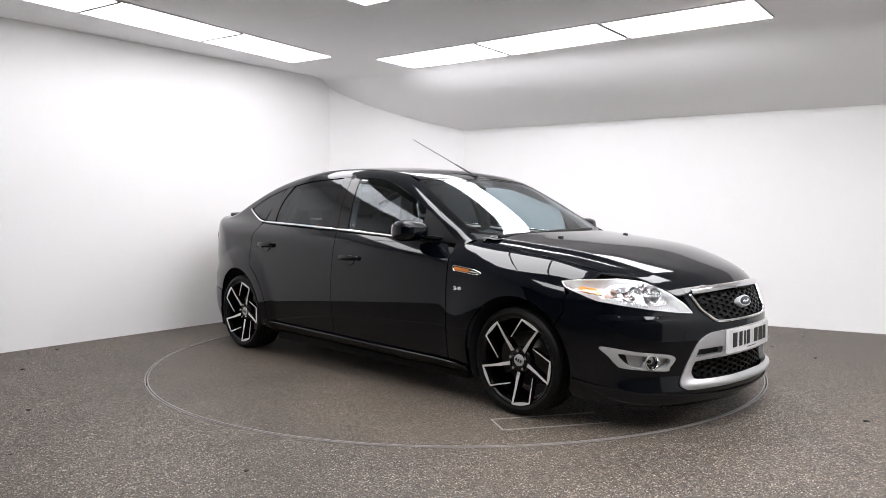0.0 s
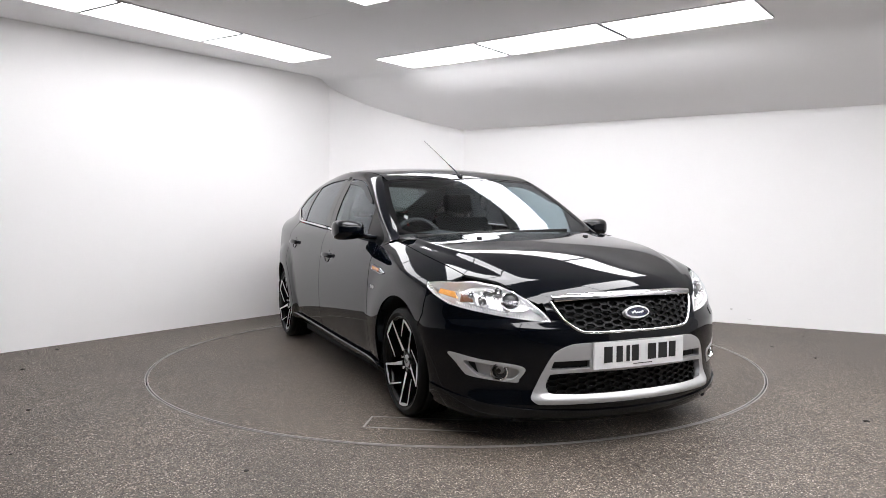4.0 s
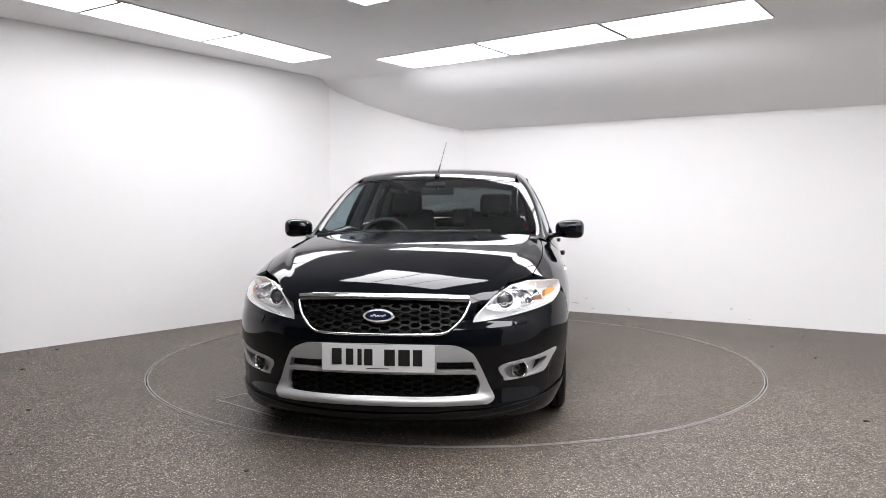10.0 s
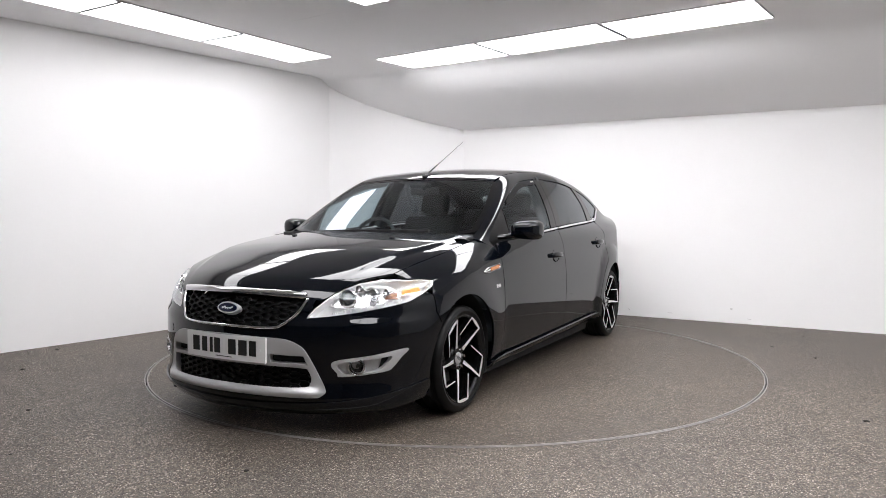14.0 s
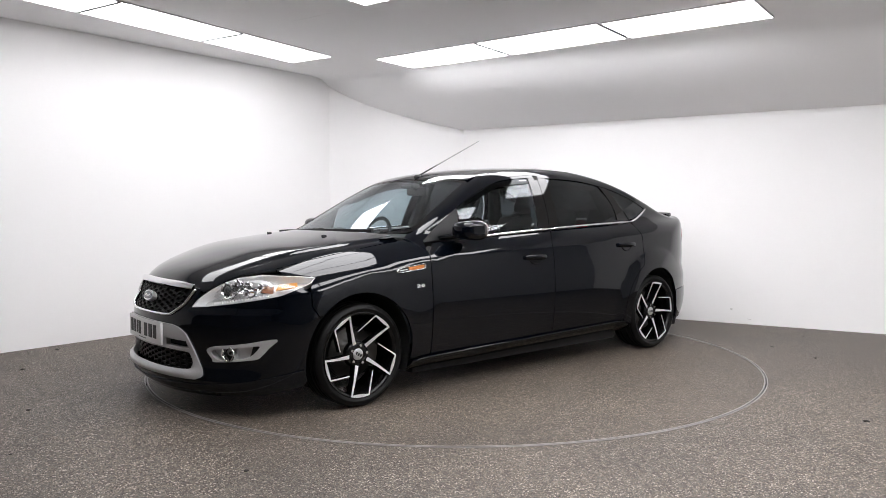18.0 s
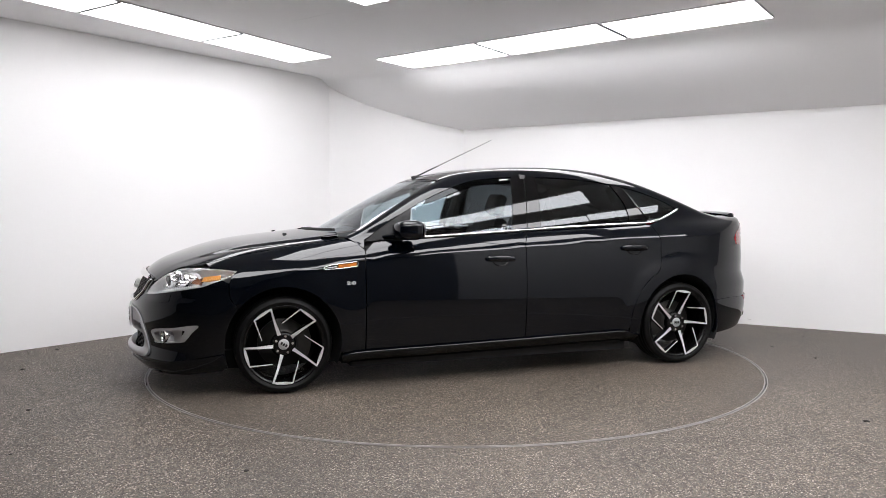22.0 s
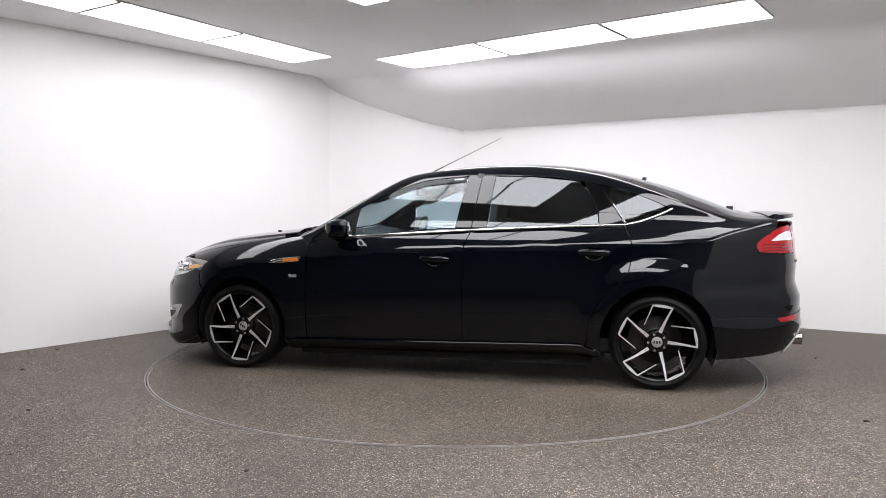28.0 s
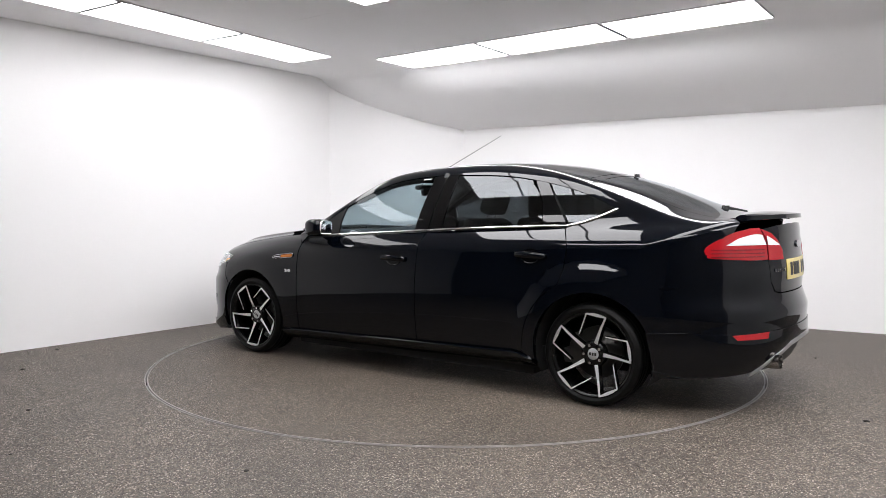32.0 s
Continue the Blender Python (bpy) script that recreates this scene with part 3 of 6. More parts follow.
def bead(name, line, F, w, h, mat, owner, sides=(1, -1), label=""):
    """A half-round strip along a line of points on the skin."""
    p = np.array(line, float)
    n = normal(F, p)
    t = np.gradient(p, axis=0)
    v = np.cross(n, t)
    v /= np.linalg.norm(v, axis=1, keepdims=True)
    k = 9
    out = []
    for s in sides:
        verts, faces = [], []
        for i in range(len(p)):
            e = 0.35 if i in (0, len(p) - 1) else 1.0
            for a in np.linspace(-0.35, math.pi + 0.35, k):
                q = p[i] + v[i] * w * math.cos(a) * e + n[i] * (h * math.sin(a) * e + 0.002)
                verts.append((q[0], s * q[1], q[2]))
        for i in range(len(p) - 1):
            for j in range(k - 1):
                faces.append((i * k + j, (i + 1) * k + j, (i + 1) * k + j + 1, i * k + j + 1))
        bm = bmesh.new()
        vs = [bm.verts.new(q) for q in verts]
        for f in faces:
            bm.faces.new([vs[i] for i in f])
        out.append(part(name, bm, mat, owner[s] if isinstance(owner, dict) else owner, label, smooth=80))
    return out


def sill_z(x):
    return 0.226 + (1.046 - x) * 0.0209


def belt(x0, x1, dz, n=14):
    return [(x0 + (x1 - x0) * i / n, float(belt_z(x0 + (x1 - x0) * i / n)) + dz) for i in range(n + 1)]


DLO = smooth_line([(0.905, 0.925), (0.80, 1.005), (0.651, 1.100), (0.456, 1.205), (0.223, 1.300), (0.069, 1.338), (-0.183, 1.360), (-0.365, 1.363), (-0.705, 1.350), (-0.938, 1.319),
                   (-1.17, 1.268), (-1.36, 1.205), (-1.513, 1.132)], 5)
_dx = np.array([p[0] for p in DLO])[::-1]
_dz = np.array([p[1] for p in DLO])[::-1]


def dlo_z(x):
    return float(np.interp(x, _dx, _dz))


def dlo(x0, x1, dz=0.0, n=14):
    return [(x0 + (x1 - x0) * i / n, dlo_z(x0 + (x1 - x0) * i / n) + dz) for i in range(n + 1)]


def screen_edge(z, back=0.03):
    y = 0.7
    for _ in range(6):
        x = float(screen_x(z)) + 0.18 * (0.02 + 0.3 * (z - 1.0)) - (0.24 + 0.3 * (z - 1.0)) * y * y
        dz = z - float(belt_z(x))
        y = float(belt_y(x)) - 0.26 * dz - 0.58 * dz * abs(dz) - back
    return (x, y, z)


def body_panels():
    # front wings
    line = [S(0.921, sill_z(0.921) + 0.004), S(0.921, 0.5), S(0.921, 0.80), S(0.913, 0.872), (1.0, 0.755, 0.945)]
    line += [T(x, y, body) for x, y in ((1.15, 0.757), (1.3, 0.762), (1.45, 0.764), (1.6, 0.757), (1.75, 0.738), (1.87, 0.716))]
    line += [(1.845, 0.771, 0.774), (1.77, 0.815, 0.770), (1.695, 0.847, 0.762), (1.725, 0.860, 0.735), (1.742, 0.872, 0.69), (1.738, 0.885, 0.60)]
    line += [S(x, z, body) for x, z in arc(WHEEL_X, WHEEL_Z + 0.01, ARCH, 40, 192, 40)]
    panel("front_wing", WING.flat(line), WING, body, M_PAINT, car)
    # doors
    fd = belt(0.80, -0.225, -0.012) + [(-0.206, 0.94), (-0.189, 0.90), (-0.184, 0.6), (-0.184, sill_z(-0.184) + 0.006), (0.914, sill_z(0.914) + 0.006), (0.914, 0.80), (0.906, 0.868), (0.85, 0.918)]
    front = panel("front_door", fd, SIDE, body, M_PAINT, car)
    rd = belt(-0.232, -1.215, -0.012) + [(-1.245, 0.965), (-1.262, 0.912), (-1.250, 0.768), (-1.226, 0.70)]
    rd += arc(-WHEEL_X, WHEEL_Z + 0.01, 0.432, 60, -2, 16) + [(-0.975, sill_z(-0.975) + 0.006), (-0.190, sill_z(-0.19) + 0.006), (-0.190, 0.6), (-0.195, 0.90), (-0.212, 0.94)]
    rear = panel("rear_door", rd, SIDE, body, M_PAINT, car)
    # sills
    sl = [(1.072, sill_z(1.07))] + [(x, sill_z(x)) for x in np.linspace(0.9, -0.98, 9)] + [(-1.0, 0.258), (-1.06, 0.235), (-1.062, 0.16), (-1.0, 0.135), (0.98, 0.115), (1.06, 0.13)]
    panel("sill", sl, SIDE, body, M_PAINT, car, lift=lambda q: 0.018 - 0.75 * np.maximum(sill_z(q[:, 0]) - 0.022 - q[:, 1], 0.0), thick=0.03, label="gloss black side skirt tucked under")
    bead("sill_strip", [S(x, sill_z(x) - 0.002, body) + (0, 0.012, 0) for x in np.linspace(1.03, -0.97, 40)], body, 0.011, 0.009, M_PAINT, car, label="rounded gloss edge of the sill")
    # pillars, cant rail and rear quarter
    line = [S(0.918, 0.885), (1.02, 0.748, 0.955), (0.985, 0.722, 0.972)] + [screen_edge(z) for z in np.linspace(0.995, 1.325, 10)]
    line += [T(x, y) for x, y in ((0.25, 0.568), (0.0, 0.57), (-0.4, 0.57), (-0.8, 0.565), (-1.1, 0.55), (-1.28, 0.535), (-1.45, 0.525), (-1.62, 0.52), (-1.8, 0.515), (-1.95, 0.515), (-2.08, 0.52))]
    line += [(-2.16, 0.56, 1.028), (-2.142, 0.642, 1.006), (-2.054, 0.732, 0.947), (-2.022, 0.760, 0.920), (-2.028, 0.758, 0.868), (-2.012, 0.772, 0.832), (-1.995, 0.785, 0.70), (-1.954, 0.805, 0.681), (-1.82, 0.862, 0.663), (-1.74, 0.90, 0.642)]
    line += [S(x, z, body) for x, z in arc(-WHEEL_X, WHEEL_Z + 0.01, ARCH, 136, -12, 40)]
    line += [S(x, z, body) for x, z in [(-0.99, 0.262)] + arc(-WHEEL_X, WHEEL_Z + 0.01, 0.426, 0, 60, 16) + [(-1.232, 0.70), (-1.256, 0.768), (-1.268, 0.912), (-1.25, 0.968)]]
    line += [S(x, z) for x, z in [(-1.226, 1.022), (-1.30, 1.043), (-1.42, 1.083), (-1.518, 1.125)]]
    line += [S(x, z, cabin) for x, z in DLO[::-1]]
    panel("side_frame", SLANT.flat(line), SLANT, shell, M_PAINT, car, label="black roof rail, pillars and rear quarter", grid=0.017, gap=0.009)
    # bonnet
    half = [(2.262, 0), (2.25, 0.15), (2.222, 0.30), (2.192, 0.42), (2.18, 0.475), (2.15, 0.512), (2.09, 0.556), (2.02, 0.598), (1.925, 0.676), (1.872, 0.711), (1.75, 0.733), (1.6, 0.752), (1.45, 0.759), (1.3, 0.757),
            (1.15, 0.752), (1.06, 0.738), (1.06, 0.66), (1.12, 0.48), (1.19, 0.25), (1.225, 0)]
    panel("bonnet", both(half), TOP, body, M_PAINT, car, sides=(1,), grid=0.0125, gap=0.0125)
    # roof and tailgate
    half = [(0.372, 0), (0.366, 0.3), (0.350, 0.50), (0.338, 0.562), (0.25, 0.564), (0.0, 0.566), (-0.4, 0.566), (-0.8, 0.561), (-1.1, 0.546), (-1.255, 0.533), (-1.27, 0.4), (-1.285, 0)]
    panel("roof", both(half), TOP, cabin, M_PAINT, car, sides=(1,))
    glass = [(-1.34, 0), (-1.33, 0.3), (-1.322, 0.455), (-1.36, 0.468), (-1.6, 0.462), (-1.8, 0.450), (-1.93, 0.425), (-1.965, 0.38), (-1.985, 0.2), (-1.99, 0)]
    gl = REAR.flat([T(*p) for p in both(glass)])
    frame_ = [(-1.292, 0), (-1.277, 0.4), (-1.262, 0.528), (-1.45, 0.519), (-1.62, 0.514), (-1.8, 0.509), (-1.95, 0.509), (-2.08, 0.513), (-2.17, 0.515), (-2.25, 0.35), (-2.29, 0.2), (-2.305, 0)]
    tg = panel("tailgate", REAR.flat([T(*p) for p in both(frame_)]), REAR, shell, M_PAINT, car, sides=(1,), holes=[gl], grid=0.04)[1]
    panel("rear_window", gl, REAR, shell, M_REARGLASS, tg, sides=(1,), lift=-0.002, thick=0.0)
    half = [(-2.30, 0.0, 1.055), (-2.28, 0.2, 1.05), (-2.25, 0.35, 1.04), (-2.21, 0.50, 1.02), (-2.262, 0.462, 0.979), (-2.281, 0.462, 0.856), (-2.295, 0.446, 0.735), (-2.312, 0.400, 0.678), (-2.33, 0.34, 0.668), (-2.37, 0.15, 0.668), (-2.38, 0, 0.668)]
    panel("boot_panel", TAIL.flat(both(half)), TAIL, body, M_PAINT, tg, sides=(1,))
    # bumpers
    arcf = [S(x, z, body) for x, z in arc(WHEEL_X, WHEEL_Z + 0.01, ARCH, 39, -20, 20)]
    half = [(2.34, 0, 0.553), (2.31, 0.265, 0.552), (2.29, 0.325, 0.562), (2.255, 0.385, 0.615), (2.222, 0.415, 0.672), (2.2, 0.424, 0.697), (2.19, 0.46, 0.688), (2.225, 0.450, 0.640), (2.244, 0.440, 0.597), (2.195, 0.536, 0.606), (2.12, 0.65, 0.622),
            (2.016, 0.752, 0.643), (1.90, 0.823, 0.666), (1.783, 0.852, 0.708), (1.747, 0.870, 0.69), (1.743, 0.885, 0.60)] + arcf + [(1.80, 0.86, 0.165), (2.0, 0.78, 0.14), (2.2, 0.54, 0.13), (2.3, 0.25, 0.125), (2.33, 0, 0.125)]
    fogs = [NOSE.flat(smooth_line(FOG, 4, True))]
    fogs.append(fogs[0] * (-1, 1))
    bump = panel("front_bumper", NOSE.flat(both(half)), NOSE, body, M_PAINT, car, sides=(1,), holes=[NOSE.flat(both(rounded(SURROUND)))] + fogs, grid=0.018, gap=0.02, thick=0.02)[1]
    arcr = [S(x, z, body) for x, z in arc(-WHEEL_X, WHEEL_Z + 0.01, ARCH, 137, 197, 20)]
    half = [(-2.39, 0, 0.66), (-2.37, 0.15, 0.66), (-2.335, 0.34, 0.66), (-2.316, 0.408, 0.672), (-2.299, 0.453, 0.732), (-2.285, 0.467, 0.852), (-2.217, 0.578, 0.851), (-2.06, 0.74, 0.862), (-2.032, 0.757, 0.862), (-2.018, 0.772, 0.832), (-2.0, 0.785, 0.695),
            (-1.954, 0.805, 0.676), (-1.82, 0.862, 0.657), (-1.74, 0.90, 0.636)] + arcr + [(-1.80, 0.88, 0.205), (-2.0, 0.79, 0.215), (-2.12, 0.68, 0.225), (-2.211, 0.559, 0.243), (-2.29, 0.45, 0.325), (-2.376, 0.28, 0.392), (-2.405, 0.12, 0.408), (-2.41, 0, 0.41)]
    rb = panel("rear_bumper", TAIL.flat(both(half)), TAIL, body, M_PAINT, car, sides=(1,), grid=0.045, thick=0.02)[1]
    under = [(-1.752, 0.90, 0.455), (-1.95, 0.82, 0.462), (-2.155, 0.69, 0.452), (-2.297, 0.507, 0.466), (-2.39, 0.25, 0.474), (-2.41, 0, 0.476)]
    under = [(-1.780, 0.885, 0.33)] + under + half[-8:][::-1]
    side = [np.array(p, float) for p in under]
    loop = side[1:7] + [q * (1, -1, 1) for q in side[1:6][::-1]] + [side[0] * (1, -1, 1)] + [q * (1, -1, 1) for q in side[8:][::-1]] + [side[7]] + side[8:] + [side[0]]
    panel("bumper_lower", TAIL.flat(loop), TAIL, body, M_PAINT, rb, sides=(1,), lift=0.006, thick=0.012, grid=0.045, label="lower section of the rear bumper")
    low = half[-5:]
    line = [np.array(p, float) for p in low]
    ring = line + [q * (1, -1, 1) for q in line[::-1][1:]] + [q * (1, -1, 1) - (0, 0, 0.024) for q in line[:-1]] + [q - (0, 0, 0.024) for q in line[::-1]]
    panel("valance_trim", TAIL.flat(ring), TAIL, body, M_SILVER, rb, sides=(1,), lift=0.010, thick=0.02, label="satin silver trim edge")
    diff = [q - (0, 0, 0.02) for q in line] + [q * (1, -1, 1) - (0, 0, 0.02) for q in line[::-1][1:]] + [(-2.211, -0.559, 0.215), (-2.4, 0, 0.19), (-2.211, 0.559, 0.215)]
    panel("diffuser", TAIL.flat(diff), TAIL, body, M_PLASTIC, rb, sides=(1,), lift=-0.03, thick=0.02)
    # crease along the bumper's lower part, as a separate spoiler lip
    lip = [(2.335, 0, 0.182), (2.31, 0.25, 0.182), (2.22, 0.53, 0.19), (2.1, 0.68, 0.205), (1.95, 0.80, 0.232), (1.79, 0.875, 0.262), (1.775, 0.875, 0.20), (1.80, 0.86, 0.165), (2.0, 0.78, 0.14), (2.2, 0.54, 0.13), (2.3, 0.25, 0.125), (2.33, 0, 0.125)]
    panel("front_lip", NOSE.flat(both(lip)), NOSE, body, M_PAINT, bump, sides=(1,), lift=0.010, thick=0.02)
    return front, rear, bump, rb, tg


FOG = [(2.194, 0.564, 0.388), (2.06, 0.71, 0.414), (1.926, 0.828, 0.438), (1.960, 0.805, 0.392), (1.99, 0.783, 0.352), (2.025, 0.755, 0.330), (2.166, 0.600, 0.313), (2.182, 0.58, 0.33)]
SURROUND = [(2.34, 0, 0.508), (2.31, 0.30, 0.500), (2.287, 0.373, 0.490), (2.266, 0.428, 0.462), (2.25, 0.45, 0.43), (2.238, 0.478, 0.376), (2.22, 0.51, 0.30), (2.211, 0.527, 0.26), (2.213, 0.530, 0.235), (2.225, 0.51, 0.217), (2.247, 0.477, 0.212), (2.317, 0.263, 0.214), (2.345, 0, 0.216)]


def rounded(half):
    """A half outline drawn as a smooth line."""
    return smooth_line(half, 4)


def glasshouse(front, rear):
    up = 0.011
    fg = [(0.585, float(belt_z(0.585)) + up), (0.575, 1.05), (0.566, dlo_z(0.566) + 0.006)] + dlo(0.54, -0.175, 0.007) + [(-0.187, 1.335), (-0.122, float(belt_z(-0.122)) + up)] + belt(-0.10, 0.56, up)
    panel("window", fg, SIDE, cabin, M_SIDEGLASS, front, lift=-0.006, thick=0.0, label="clear green-tinted glass")
    sail = [(0.92, float(belt_z(0.92)) - 0.01), (0.82, dlo_z(0.82) + 0.016), (0.70, dlo_z(0.70) + 0.016), (0.572, dlo_z(0.572) + 0.016), (0.59, 1.05), (0.595, float(belt_z(0.595)) + 0.004)]
    panel("sail_panel", sail, SIDE, cabin, M_SAIL, front, lift=-0.003)
    bp = [(-0.118, float(belt_z(-0.118)) + up), (-0.181, dlo_z(-0.18) + 0.001), (-0.276, dlo_z(-0.276) + 0.001), (-0.228, float(belt_z(-0.228)) + up)]
    panel("pillar_trim", bp, SIDE, cabin, M_TRIM, front, lift=-0.002)
    bp = [(-0.234, float(belt_z(-0.234)) + up), (-0.280, dlo_z(-0.280) + 0.001), (-0.368, dlo_z(-0.368) + 0.001), (-0.335, float(belt_z(-0.335)) + up)]
    panel("pillar_trim", bp, SIDE, cabin, M_TRIM, rear, lift=-0.002)
    rg = [(-0.340, float(belt_z(-0.34)) + up), (-0.371, dlo_z(-0.371) + 0.006)] + dlo(-0.4, -0.93, 0.007) + [(-0.945, 1.296), (-1.0, 1.235), (-1.036, 1.17), (-1.05, 1.10), (-1.055, float(belt_z(-1.055)) + up)] + belt(-1.0, -0.38, up)
    panel("window", rg, SIDE, cabin, M_TINT, rear, lift=-0.006, thick=0.0, label="dark privacy glass")
    fr = [(-0.955, dlo_z(-0.955) + 0.006), (-1.008, 1.235), (-1.044, 1.17), (-1.058, 1.10), (-1.063, float(belt_z(-1.063)) + up), (-1.216, float(belt_z(-1.216)) + up), (-1.045, dlo_z(-1.045) + 0.006)]
    panel("window_frame", fr, SIDE, cabin, M_TRIM, rear, lift=-0.002)
    qg = [(-1.232, 1.048), (-1.058, dlo_z(-1.058) + 0.006)] + dlo(-1.1, -1.46, 0.006, 8) + [(-1.488, 1.128), (-1.42, 1.098), (-1.31, 1.062)]
    panel("quarter_window", qg, SIDE, cabin, M_TINT, car, lift=-0.004, thick=0.0, label="dark privacy glass")
    # bright strip along the foot of the windows
    for line, owner in ((belt(0.66, -0.228, 0.0, 16), front), (belt(-0.233, -1.219, 0.0, 16), rear), (smooth_line([(-1.224, 1.034), (-1.31, 1.052), (-1.40, 1.083), (-1.47, 1.113), (-1.515, 1.136)], 4), {1: car, -1: car})):
        bead("chrome_strip", [S(x, z) for x, z in line], shell, 0.0085, 0.007, M_CHROME, owner)
    # windscreen
    half = [(1.225, 0, 0.985), (1.17, 0.25, 0.986), (1.07, 0.47, 0.988), (0.962, 0.68, 0.990)] + [screen_edge(z, 0.036) for z in np.linspace(1.0, 1.32, 8)] + [T(x, y, cabin) for x, y in ((0.350, 0.556), (0.358, 0.50), (0.374, 0.3), (0.380, 0))]
    panel("windscreen", SCREEN.flat(both(half)), SCREEN, cabin, M_SCREEN, car, sides=(1,), lift=-0.003, thick=0.0)
    edge = SCREEN.flat(both(half))
    mid = (edge.max(0) + edge.min(0)) / 2
    panel("windscreen_border", edge, SCREEN, cabin, M_TRIM, car, sides=(1,), lift=-0.0015, thick=0.0, holes=[mid + (edge - mid) * (0.945, 0.955)], grid=0.03, label="black printed border of the windscreen")
    cowl = [(1.20 - 0.30 * (y * 1.0) ** 2, y, 0.967) for y in np.linspace(0, 0.74, 9)] + [(1.31 - 0.30 * y ** 2, y, 0.955) for y in np.linspace(0.74, 0, 9)]
    bm = bmesh.new()
    full = both(cowl)
    lo = [bm.verts.new((x, y, z)) for x, y, z in full]
    bm.faces.new(lo)
    part("cowl", bm, M_PLASTIC, car, smooth=0)


front_door, rear_door, front_bumper, rear_bumper, tailgate = body_panels()
glasshouse(front_door, rear_door)


# ---------------------------------------------------------------- wheels
def polar(r, a):
    return np.array([-r * math.cos(radians(a)), r * math.sin(radians(a))])


def bar_mesh(poly, y0, y1, mat):
    """A flat bar standing off the wheel's plane: outline in (x, z), from y0 (list, per point) to y1."""
    n = len(poly)
    verts = [(p[0], b, p[1]) for p, b in zip(poly, y1)] + [(p[0], a, p[1]) for p, a in zip(poly, y0)]
    faces = [tuple(range(n)), tuple(range(2 * n - 1, n - 1, -1))] + [(i, i + n, (i + 1) % n + n, (i + 1) % n) for i in range(n)]
    bm = bmesh.new()
    vs = [bm.verts.new(v) for v in verts]
    for f in faces:
        bm.faces.new([vs[i] for i in f])
    bmesh.ops.recalc_face_normals(bm, faces=bm.faces)
    me = bpy.data.meshes.new("bar")
    bm.to_mesh(me)
    bm.free()
    me.materials.append(mat)
    return me


def face_y(p):
    """How far out the spokes' front lies at a place on the wheel."""
    r = math.hypot(*p)
    return 0.074 + 0.038 * min(1.0, max(0.0, (r - 0.04) / 0.19))


